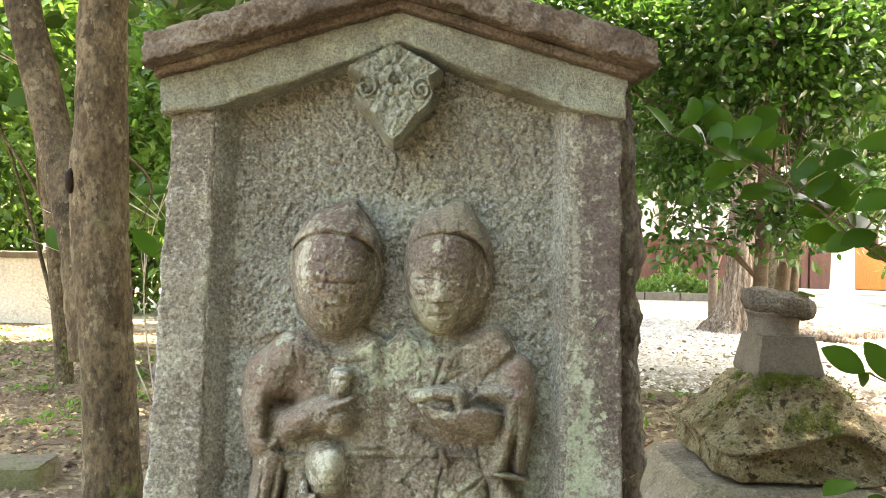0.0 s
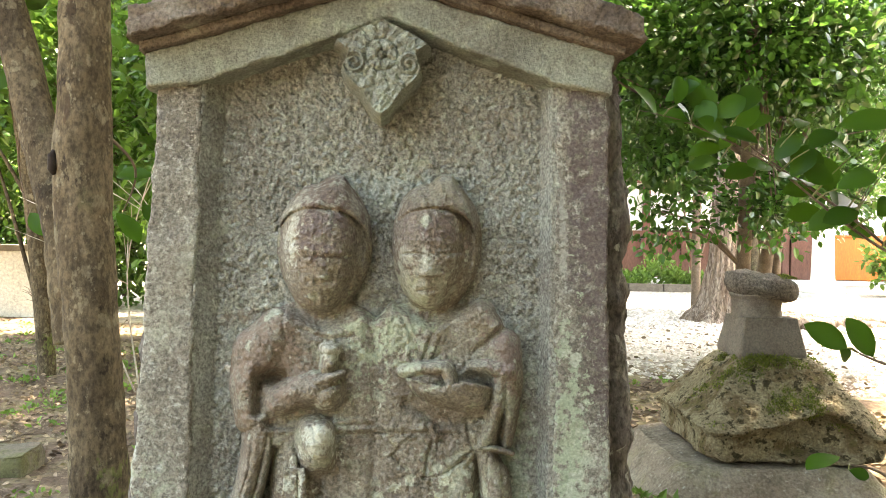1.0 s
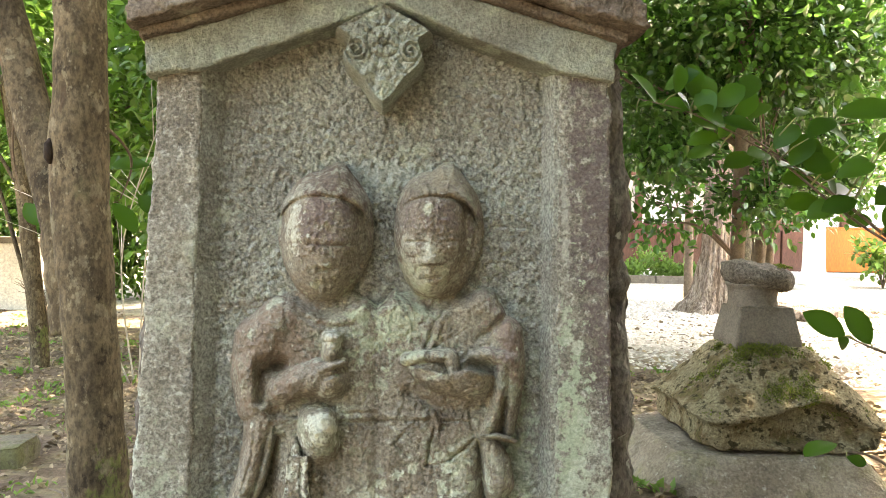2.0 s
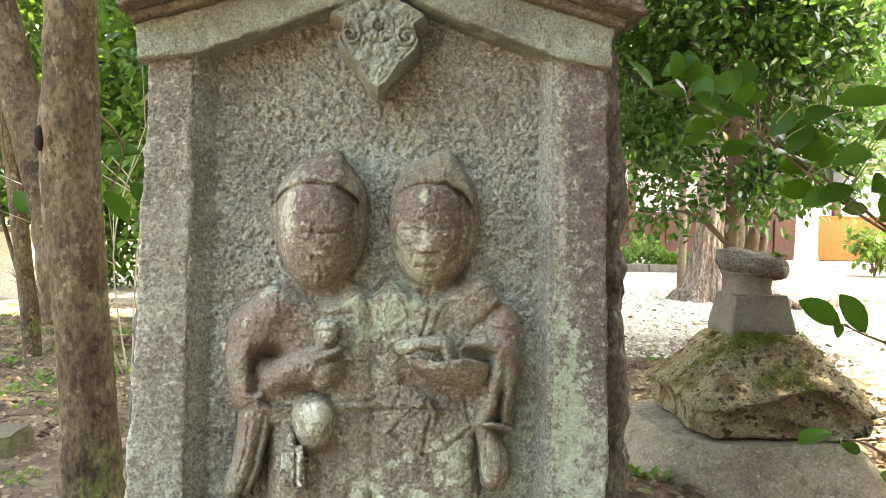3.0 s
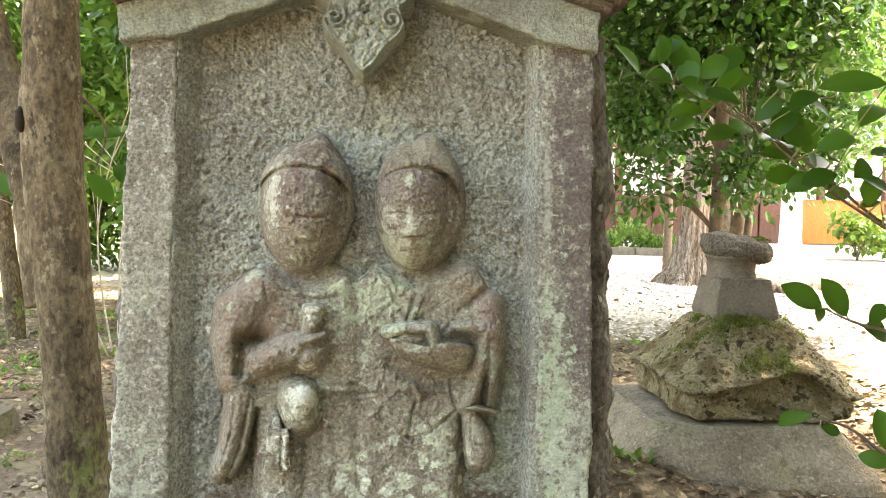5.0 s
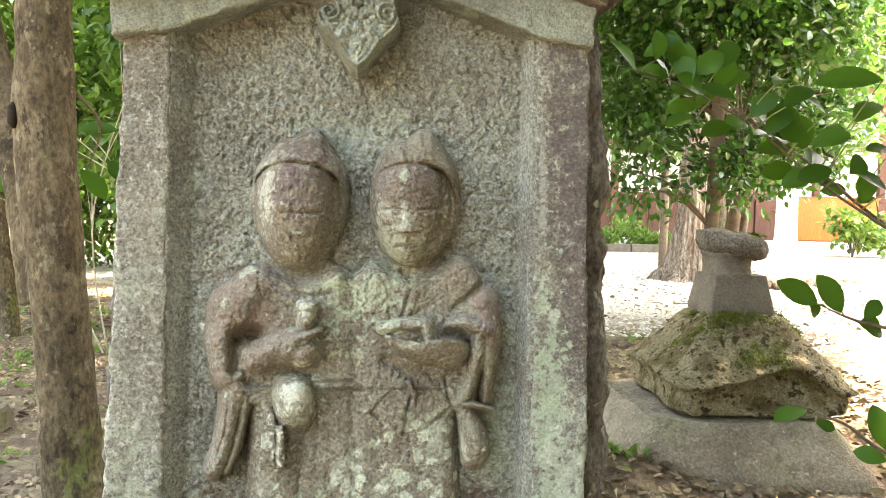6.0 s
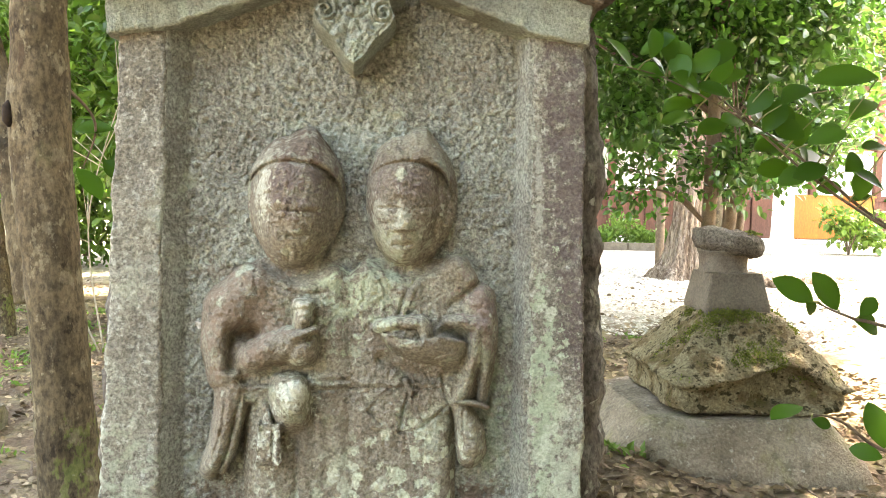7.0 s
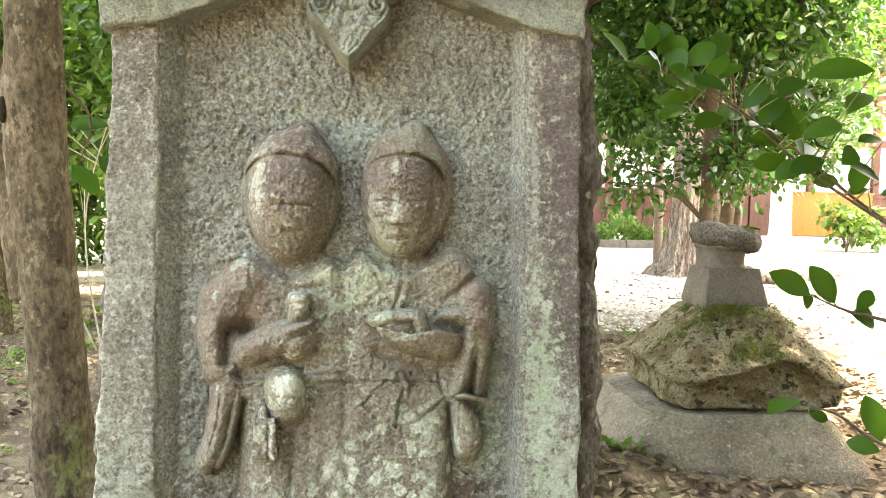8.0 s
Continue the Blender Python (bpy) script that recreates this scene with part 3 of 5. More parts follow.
def panel_height(A, B):
    # the panel's flanks are cut on a slope up to the pillars' edges
    left, right = A - (273 - 0.0155 * (B - 41)), 937 - 0.0145 * (B - 51) - A
    slope = np.clip(1 - left / 33.0, 0, 1) + np.clip(1 - right / 12.0, 0, 1)
    return pitted(A, B) * (1 - 0.6 * np.clip(slope, 0, 1)) + 0.040 * np.clip(slope, 0, 1)


relief("panel", 250, 975, -60, 1330, 1.9, panel_height, lambda A, B, H: H > -1, BACK, M_STONE, "pitted grey-green recessed panel")


# ---- shapes for the carved couple
def dome(A, B, ca, cb, ra, rb, top, power=2.0, turn=0.0, flat=0.5):
    t = radians(turn)
    p, q = (A - ca) * math.cos(t) + (B - cb) * math.sin(t), -(A - ca) * math.sin(t) + (B - cb) * math.cos(t)
    r = (np.abs(p / ra) ** power + np.abs(q / rb) ** power) ** (1 / power)
    return np.where(r < 1, top * np.clip(1 - r**2, 0, 1) ** flat, -0.05)


def limb(A, B, pts, base, flat=0.5):
    """A chain of round-topped strokes: points (a, b, radius, top height)."""
    out = np.full(A.shape, -0.05)
    for (a0, b0, r0, h0), (a1, b1, r1, h1) in zip(pts, pts[1:]):
        d = np.array((a1 - a0, b1 - b0), float)
        t = np.clip(((A - a0) * d[0] + (B - b0) * d[1]) / (d @ d), 0, 1)
        dist = np.hypot(A - a0 - t * d[0], B - b0 - t * d[1]) / (r0 + t * (r1 - r0))
        top = h0 + t * (h1 - h0)
        out = np.maximum(out, np.where(dist < 1, base + (top - base) * np.clip(1 - dist**2, 0, 1) ** flat, -0.05))
    return out


def stroke(A, B, pts, width):
    """1 on the line through pts, falling off over width."""
    best = np.full(A.shape, 1e9)
    for (a0, b0), (a1, b1) in zip(pts, pts[1:]):
        d = np.array((a1 - a0, b1 - b0), float)
        t = np.clip(((A - a0) * d[0] + (B - b0) * d[1]) / (d @ d), 0, 1)
        best = np.minimum(best, np.hypot(A - a0 - t * d[0], B - b0 - t * d[1]))
    return np.exp(-((best / width) ** 2))


def soft_max(a, b, k=0.006):
    h = np.clip(0.5 + 0.5 * (a - b) / k, 0, 1)
    return b + (a - b) * h + k * h * (1 - h)


def span(A, B, left, right, top, edge=26.0):
    """A flat body between two outlines (b, a), rounded over at its edges."""
    lo, hi = np.interp(B, [p[0] for p in left], [p[1] for p in left]), np.interp(B, [p[0] for p in right], [p[1] for p in right])
    d = np.minimum(A - lo, hi - A)
    d = np.minimum(d, np.minimum(B - left[0][0], left[-1][0] - B) + 2)
    return np.where(d > 0, top * np.clip(1 - (1 - np.clip(d / edge, 0, 1)) ** 2, 0, 1) ** 0.5, -0.05)


def weather(A, B, H, seed):
    return H + 0.0022 * fbm(A, B, 1 / 26.0, seed, 2) + 0.0042 * fbm(A, B, 1 / 7.5, seed + 9, 3, 0.65)


def egg(A, B, ca, top, chin, ra, height, jaw=0.16):
    """A head: widest above its middle, drawn in to the chin."""
    mid = top + 0.46 * (chin - top)
    t = np.where(B < mid, (B - mid) / (mid - top), (B - mid) / (chin - mid))
    p = (A - ca) / (ra * (1 - jaw * np.clip(t, 0, 1) ** 2))
    r = (np.abs(p) ** 2.25 + np.abs(t) ** 2.25) ** (1 / 2.25)
    return np.where(r < 1, height * np.clip(1 - r**2.5, 0, 1) ** 0.5, -0.05)


def cap(A, B, H, ca, ra, brim, peak, height):
    """A soft peaked cap over the brow, its rim a low roll above a narrow groove."""
    bl = np.interp(A, [p[0] for p in brim], [p[1] for p in brim])
    pk = np.interp(A, [p[0] for p in peak], [p[1] for p in peak])
    up = np.clip((bl - B) / np.maximum(bl - pk, 6.0), 0, 1)
    side = np.clip(1 - (np.abs(A - ca) / ra) ** 2.4, 0, 1) ** 0.42
    crown = np.where((B < bl) & (B > pk) & (np.abs(A - ca) < ra), height * side * np.clip(1 - up**2.2, 0, 1) ** 0.55, -0.05)
    H = np.maximum(H, crown)
    on = np.clip(side * 1.6, 0, 1)
    H = H + on * 0.0045 * stroke(A, B, [(x, y - 9) for x, y in brim], 9)
    return H - on * 0.0075 * stroke(A, B, [(x, y + 3) for x, y in brim], 3.6)


def cup_bearer(A, B):
    """The figure with a peaked hat, a small cup in the raised fist and a pouch at the belt."""
    H = span(A, B, [(440, 452), (465, 420), (490, 388), (520, 358), (560, 347), (620, 352), (690, 372), (705, 424), (900, 424), (1250, 415)],
             [(440, 575), (465, 605), (490, 650), (520, 680), (1250, 680)], 0.050, 44)
    H -= 0.009 * stroke(A, B, [(604, 478), (612, 560), (612, 1250)], 13)
    # upper arm and shoulder
    H = soft_max(H, limb(A, B, [(436, 492, 40, 0.058), (396, 535, 48, 0.068), (384, 590, 40, 0.072), (392, 650, 36, 0.066)], 0.012), 0.012)
    # seam of the mantle, and the roll of the collar
    H -= 0.005 * stroke(A, B, [(447, 452), (441, 478), (446, 508)], 3.5)
    H = H + 0.003 * stroke(A, B, [(462, 470), (490, 488), (520, 499), (556, 495), (590, 478)], 6) - 0.004 * stroke(A, B, [(470, 488), (500, 502), (530, 509), (562, 505)], 4)
    # robe: two broad panels with a groove between, and soft upright folds
    H -= 0.008 * stroke(A, B, [(516, 762), (515, 880), (510, 1250)], 6)
    for a, w, d in ((446, 7, 0.003), (574, 10, 0.003), (548, 5, 0.002)):
        H -= d * stroke(A, B, [(a, 700), (a - 2, 880), (a - 6, 1250)], w)
    H = H + 0.006 * stroke(A, B, [(480, 800), (476, 1250)], 22)
    # two cords of the belt
    for b in (655, 669):
        H = H + 0.006 * stroke(A, B, [(440, b + 6), (548, b + 1), (640, b - 3)], 5)
    H -= 0.005 * stroke(A, B, [(540, 680), (622, 674)], 3.5)
    # hollow between the arm and the forearm
    H -= 0.034 * stroke(A, B, [(404, 580), (420, 576), (438, 577)], 13) + 0.026 * stroke(A, B, [(398, 596), (399, 640)], 10)
    # hanging sleeve in two long folds
    H = np.maximum(H, limb(A, B, [(404, 672, 34, 0.062), (392, 720, 24, 0.062), (382, 770, 22, 0.060), (366, 812, 20, 0.056), (361, 822, 17, 0.048)], 0.006, 0.45))
    H = np.maximum(H, limb(A, B, [(424, 672, 16, 0.054), (414, 730, 11, 0.052), (404, 780, 10, 0.048), (386, 822, 8, 0.040)], 0.006, 0.45))
    H -= 0.008 * stroke(A, B, [(376, 696), (372, 726)], 3) + 0.004 * stroke(A, B, [(390, 700), (384, 750), (368, 800)], 3)
    # forearm, fist and cup
    arm = limb(A, B, [(436, 622, 31, 0.084), (470, 606, 33, 0.094), (505, 598, 37, 0.100), (526, 600, 37, 0.102)], 0.02, 0.45)
    H = np.maximum(H, arm)
    H -= 0.010 * stroke(A, B, [(418, 664), (450, 662), (486, 648), (530, 652)], 8)
    H = np.maximum(H, dome(A, B, 524, 602, 33, 40, 0.106, 3.0, -8, 0.4))
    H = np.maximum(H, limb(A, B, [(506, 586, 13, 0.106), (530, 577, 11, 0.108), (549, 570, 8, 0.098)], 0.05))
    H -= 0.006 * stroke(A, B, [(514, 600), (546, 588)], 3.5) + 0.004 * stroke(A, B, [(520, 622), (546, 612)], 3)
    H = np.maximum(H, dome(A, B, 528, 548, 19, 30, 0.102, 3.6, 4, 0.3))
    H = np.maximum(H, dome(A, B, 529, 527, 22, 13, 0.106, 3.2, 4, 0.3))
    # pouch, with its flat tassel
    H = np.maximum(H, dome(A, B, 505, 698, 41, 62, 0.100, 2.5, -12, 0.45))
    H = np.maximum(H, dome(A, B, 516, 682, 28, 36, 0.104, 2.6, -12, 0.4))
    H -= 0.005 * stroke(A, B, [(474, 700), (500, 722), (536, 724)], 4)
    flap = np.where((np.abs(A - 468) < 21 + 0.05 * (B - 775)) & (B > 738) & (B < 814), 0.076, -0.05)
    H = np.maximum(H, flap)
    H = np.maximum(H, limb(A, B, [(462, 708, 8, 0.057), (468, 744, 11, 0.070)], 0.04))
    H = H - 0.006 * stroke(A, B, [(474, 752), (475, 812)], 2.6) + 0.004 * stroke(A, B, [(482, 748), (484, 810)], 5)
    # head
    H -= 0.026 * stroke(A, B, [(455, 448), (480, 466), (512, 476), (548, 466), (580, 446)], 15)
    H = np.maximum(H, egg(A, B, 516, 228, 474, 88, 0.058, 0.38))
    f = egg(A, B, 508, 228, 467, 74, 0.102)
    f -= 0.0045 * stroke(A, B, [(484, 359), (520, 361), (566, 360)], 2.8) + 0.0028 * stroke(A, B, [(446, 357), (470, 356)], 2.6)
    f += 0.002 * stroke(A, B, [(452, 346), (490, 348), (560, 350)], 8)
    f += 0.005 * np.exp(-(((A - 515) / 13) ** 2)) * np.clip((B - 356) / 34, 0, 1) * np.clip((404 - B) / 6, 0, 1)
    f -= 0.0055 * stroke(A, B, [(500, 404), (516, 405), (534, 403)], 4) + 0.003 * stroke(A, B, [(496, 432), (532, 433)], 3)
    f -= 0.003 * stroke(A, B, [(503, 428), (501, 460)], 2) + 0.003 * stroke(A, B, [(529, 420), (528, 442)], 2)
    H = np.maximum(H, f)
    H -= 0.006 * stroke(A, B, [(584, 310), (586, 350), (578, 400)], 3) + 0.005 * stroke(A, B, [(433, 305), (431, 360), (438, 410)], 3)
    H = cap(A, B, H, 516, 84, [(430, 318), (438, 296), (452, 282), (475, 272), (505, 269), (545, 276), (572, 290), (590, 310), (600, 335)],
            [(424, 306), (440, 276), (462, 252), (490, 236), (515, 220), (535, 211), (550, 214), (564, 234), (582, 256), (600, 290), (608, 320)], 0.080)
    return weather(A, B, H, 51)


def dish_bearer(A, B):
    """The figure with a soft cap, holding a shallow dish before the chest."""
    H = span(A, B, [(440, 640), (465, 618), (490, 570), (520, 540), (1250, 540)],
             [(440, 800), (462, 830), (500, 852), (540, 870), (600, 872), (650, 862), (690, 845), (720, 800), (900, 800), (1250, 812)], 0.050, 40)
    H -= 0.009 * stroke(A, B, [(604, 478), (612, 560), (612, 1250)], 13)
    H = soft_max(H, limb(A, B, [(800, 468, 32, 0.062), (822, 486, 18, 0.060)], 0.012), 0.008)
    H = soft_max(H, limb(A, B, [(838, 520, 34, 0.062), (850, 575, 26, 0.066), (850, 640, 18, 0.056), (846, 690, 11, 0.046)], 0.010), 0.008)
    H -= 0.010 * stroke(A, B, [(834, 490), (815, 512), (790, 528)], 7)
    # lapels crossing on the chest
    H = H + 0.005 * stroke(A, B, [(756, 468), (722, 500), (704, 548)], 7)
    H -= 0.007 * stroke(A, B, [(742, 470), (714, 498), (698, 542)], 3.5) + 0.004 * stroke(A, B, [(660, 470), (676, 505), (692, 530)], 3.5)
    for s in range(5):
        H -= 0.0022 * stroke(A, B, [(712, 546), (732 + 9 * s, 500 + 3 * s)], 2)
    H = H + 0.004 * np.exp(-(((np.hypot(A - 681, B - 535) - 13) / 4) ** 2))
    # robe folds, belt cord, knot and the fan of the apron
    for a, w, d in ((650, 8, 0.002), (697, 5, 0.002), (792, 5, 0.006)):
        H -= d * stroke(A, B, [(a, 752), (a + 2, 1250)], w)
    H = H + 0.004 * stroke(A, B, [(604, 660), (655, 668)], 7) - 0.005 * stroke(A, B, [(600, 676), (660, 674), (706, 672)], 2.8) - 0.005 * stroke(A, B, [(726, 674), (776, 674)], 2.8)
    H = H + 0.003 * np.clip(stroke(A, B, [(700, 690), (672, 716), (690, 734)], 22) + stroke(A, B, [(724, 696), (748, 716)], 18), 0, 1)
    H -= 0.008 * stroke(A, B, [(714, 690), (707, 716), (701, 752)], 3) + 0.006 * stroke(A, B, [(687, 672), (664, 690), (645, 715), (664, 738)], 3)
    H -= 0.007 * stroke(A, B, [(784, 706), (766, 724), (744, 740)], 3) + 0.004 * stroke(A, B, [(700, 752), (724, 752), (744, 742)], 3)
    H = soft_max(H, limb(A, B, [(712, 662, 9, 0.062), (722, 684, 8, 0.060)], 0.02), 0.004)
    H -= 0.008 * stroke(A, B, [(724, 690), (732, 684)], 4)
    H = H + 0.005 * stroke(A, B, [(700, 664), (660, 690)], 5)
    # drape beside the sleeve
    H -= 0.006 * stroke(A, B, [(776, 650), (780, 684), (794, 716), (794, 790)], 3)
    # hanging sleeve, tied in above its swelling end
    H = np.maximum(H, limb(A, B, [(838, 560, 20, 0.074), (832, 620, 17, 0.072), (818, 665, 19, 0.066), (806, 692, 15, 0.064)], 0.012, 0.45))
    H = np.maximum(H, limb(A, B, [(808, 706, 17, 0.060), (824, 745, 26, 0.066), (828, 782, 28, 0.066), (824, 796, 22, 0.058)], 0.008, 0.45))
    H = np.maximum(H, limb(A, B, [(798, 700, 6, 0.066), (826, 700, 7, 0.072), (856, 708, 5, 0.056)], 0.02))
    H -= 0.014 * stroke(A, B, [(838, 640), (832, 692)], 6)
    H -= 0.005 * stroke(A, B, [(814, 716), (812, 780)], 3) + 0.005 * stroke(A, B, [(838, 726), (842, 780)], 3)
    # forearm drapery, dish and the hand that steadies it
    H = np.maximum(H, limb(A, B, [(848, 566, 22, 0.078), (812, 556, 17, 0.082), (784, 556, 13, 0.076)], 0.02, 0.45))
    H -= 0.014 * stroke(A, B, [(780, 574), (800, 576), (814, 584)], 7)
    H -= 0.012 * stroke(A, B, [(668, 622), (710, 646), (766, 656), (806, 648)], 10)
    low = np.interp(A, [660, 680, 705, 740, 775, 805, 822], [584, 606, 622, 634, 641, 638, 610])
    high = np.interp(A, [660, 690, 730, 770, 800, 822], [574, 580, 590, 582, 586, 594])
    deep = np.clip((B - high) / np.maximum(low - high, 4.0), 0, 1)
    bowl = np.where((A > 662) & (A < 820) & (B > high) & (B < low), 0.02 + 0.084 * np.clip(1 - deep**2.4, 0, 1) ** 0.5 * np.clip(1 - (np.abs(A - 742) / 80) ** 3, 0, 1) ** 0.4, -0.05)
    H = np.maximum(H, bowl)
    H = H + 0.004 * stroke(A, B, [(766, 586), (790, 588), (814, 594)], 5)
    H = np.maximum(H, limb(A, B, [(664, 566, 15, 0.072), (690, 560, 16, 0.090), (738, 558, 15, 0.096)], 0.03, 0.45))
    H = np.maximum(H, limb(A, B, [(740, 562, 16, 0.094), (748, 586, 13, 0.094)], 0.04, 0.45))
    H = np.maximum(H, dome(A, B, 712, 584, 46, 26, 0.088, 2.6, 8, 0.4))
    H -= 0.005 * stroke(A, B, [(688, 588), (716, 590), (734, 580)], 6)
    # head
    H -= 0.026 * stroke(A, B, [(655, 444), (680, 460), (708, 470), (740, 462), (772, 442)], 15)
    H = np.maximum(H, egg(A, B, 720, 228, 466, 82, 0.056, 0.38))
    f = egg(A, B, 707, 228, 461, 68, 0.102, 0.20)
    f -= 0.0048 * stroke(A, B, [(662, 354), (682, 353), (700, 354)], 2.6) + 0.0048 * stroke(A, B, [(722, 354), (744, 352), (766, 351)], 2.6)
    f += 0.0025 * stroke(A, B, [(664, 364), (696, 366)], 8) + 0.0025 * stroke(A, B, [(724, 366), (762, 364)], 8) - 0.002 * stroke(A, B, [(664, 344), (696, 344)], 6) - 0.002 * stroke(A, B, [(724, 344), (764, 342)], 6)
    w = 5.5 + 10 * np.clip((B - 352) / 42, 0, 1)
    f += (0.003 + 0.011 * np.clip((B - 346) / 44, 0, 1)) * np.exp(-(np.abs((A - 707) / w) ** 2.6)) * np.clip((B - 336) / 14, 0, 1) * np.clip((397 - B) / 5, 0, 1)
    f -= 0.004 * stroke(A, B, [(690, 398), (706, 399), (722, 397)], 3.5) + 0.0055 * stroke(A, B, [(687, 419), (706, 420), (722, 418)], 2.8)
    f += 0.003 * stroke(A, B, [(694, 411), (716, 411)], 4) + 0.0035 * stroke(A, B, [(694, 428), (716, 428)], 5) + 0.003 * dome(A, B, 706, 444, 18, 12, 1.0).clip(0, 1)
    f -= 0.0025 * stroke(A, B, [(682, 398), (676, 416)], 3) + 0.0025 * stroke(A, B, [(730, 397), (736, 416)], 3)
    H = np.maximum(H, f)
    H -= 0.005 * stroke(A, B, [(783, 306), (785, 350), (776, 398)], 3)
    H = cap(A, B, H, 720, 78, [(640, 320), (648, 298), (660, 285), (678, 275), (705, 270), (740, 272), (768, 284), (784, 304), (794, 330)],
            [(636, 310), (650, 276), (672, 252), (700, 232), (728, 212), (746, 212), (768, 240), (795, 284), (806, 316)], 0.077)
    return weather(A, B, H, 71)


relief("carved_figure", 330, 613.5, 195, 1250, 1.5, cup_bearer, lambda A, B, H: H > 0.004, BACK, M_FIGURE, "carved standing figure with peaked hat, cup and pouch", True)
relief("carved_figure", 611, 900.5, 195, 1250, 1.5, dish_bearer, lambda A, B, H: H > 0.004, BACK, M_FIGURE, "carved standing figure holding a shallow dish", True)


# ---- the pendant ornament under the gable
def build_pendant():
    """Its own grid: x and z in metres about the flower, mirrored left and right."""
    outline = [(0.0, 0.066), (0.030, 0.050), (0.078, 0.026), (0.056, 0.008), (0.064, -0.016), (0.057, -0.034), (0.036, -0.052), (0.012, -0.086), (0.0, -0.095)]
    outline = outline + [(-x, z) for x, z in outline[-2:0:-1]]
    n = 150
    X, Z = np.meshgrid(np.linspace(-0.084, 0.084, n), np.linspace(-0.100, 0.072, n))
    dist, odd = np.full(X.shape, 1e9), np.zeros(X.shape, bool)
    for (x0, z0), (x1, z1) in zip(outline, outline[1:] + outline[:1]):
        d = np.array((x1 - x0, z1 - z0))
        t = np.clip(((X - x0) * d[0] + (Z - z0) * d[1]) / (d @ d), 0, 1)
        dist = np.minimum(dist, np.hypot(X - x0 - t * d[0], Z - z0 - t * d[1]))
        cross = ((z0 > Z) != (z1 > Z)) & (X < (x1 - x0) * (Z - z0) / (z1 - z0 + 1e-12) + x0)
        odd ^= cross
    s = np.where(odd, dist, -dist)
    H = 0.074 * np.clip((s + 0.001) / 0.005, 0, 1) ** 0.5
    R, T = np.hypot(X, Z - 0.004), np.arctan2(Z - 0.004, X)
    H += np.where(R < 0.024, 0.008 * np.abs(np.cos(3 * T)) ** 0.7 * np.clip(1 - R / 0.025, 0, 1) ** 0.4, 0) - 0.008 * np.exp(-(((R - 0.007) / 0.002) ** 2)) - 0.003 * np.exp(-(((R - 0.025) / 0.003) ** 2)) - 0.002 * np.exp(-(((s - 0.008) / 0.0025) ** 2))
    for sx in (-1, 1):
        r, t = np.hypot(X - sx * 0.043, Z + 0.010), np.arctan2(Z + 0.010, sx * X - 0.043)
        H += np.where((r < 0.018) & (s > 0.002), 0.0042 * np.cos(2 * np.pi * r / 0.0095 + t), 0)
    # leaf veins that fan out from the flower to the upper edge and down to the tip
    fan = np.abs(np.sin(7 * T))
    H += np.where((s > 0.004) & (R > 0.027) & (np.abs(X) < 0.03 + 0.6 * np.abs(Z - 0.004)), 0.0042 * (fan - 0.5), 0)
    H += 0.0045 * fbm(X, Z, 70, 91, 3) + 0.004 * fbm(X, Z, 240, 95, 2)
    keep = s > -0.004
    ids = -np.ones(X.shape, int)
    ids[keep] = np.arange(keep.sum())
    q = np.stack([ids[:-1, :-1], ids[:-1, 1:], ids[1:, 1:], ids[1:, :-1]], -1).reshape(-1, 4)
    q = q[(q >= 0).all(1)]
    c = math.cos(radians(-2)), math.sin(radians(-2))
    px, pz = X * c[0] - Z * c[1] + 0.010, X * c[1] + Z * c[0] + 1.148
    mesh_object("pendant_ornament", np.stack([px[keep], (BACK + 0.002 - H)[keep], pz[keep]], -1), q, M_BAND, stele, "carved flower and scroll pendant")


build_pendant()


# ---------------------------------------------------------------- the pagoda of stacked stones
def square_rings(levels, power=5.0, sides=44):
    """Rings of a rounded square: (z, half side, shift x, shift y)."""
    out = []
    for z, h, sx, sy in levels:
        t = np.linspace(0, 2 * np.pi, sides, endpoint=False) + np.pi / sides
        r = (np.abs(np.cos(t)) ** power + np.abs(np.sin(t)) ** power) ** (-1 / power)
        out.append(np.column_stack([h * r * np.cos(t) + sx, h * r * np.sin(t) + sy, np.full(sides, z)]))
    return out


pagoda = empty("stone_pagoda", "small stacked grey stone pagoda with a mossy roof stone", "pagoda", pose(1.145, 1.095, 0.0, 0, 0, -4))


def pagoda_piece(name, levels, mat, label, power, amount, scale, seed, steps=30, tilt=0.0, sides=64, smooth=True):
    v, f = loft_data(square_rings(along(levels, steps), power, sides))
    v = roughen(roughen(v, amount, scale, seed), amount * 0.35, scale * 4, seed + 3)
    v[:, 2] += tilt * v[:, 0]
    return mesh_object(name, v, f, mat, pagoda, label, smooth)


pagoda_piece("base_stone", [(-0.05, 0.385, -0.045, 0), (0.0, 0.372, -0.045, 0), (0.03, 0.362, -0.045, 0), (0.09, 0.318, -0.045, 0), (0.135, 0.282, -0.045, 0), (0.148, 0.266, -0.045, 0), (0.150, 0.25, -0.045, 0), (0.151, 0.12, -0.045, 0), (0.151, 0.01, -0.045, 0)], M_BASE,
             "low sloping base stone with green algae", 9, 0.009, 7, 11, steps=54, sides=150)


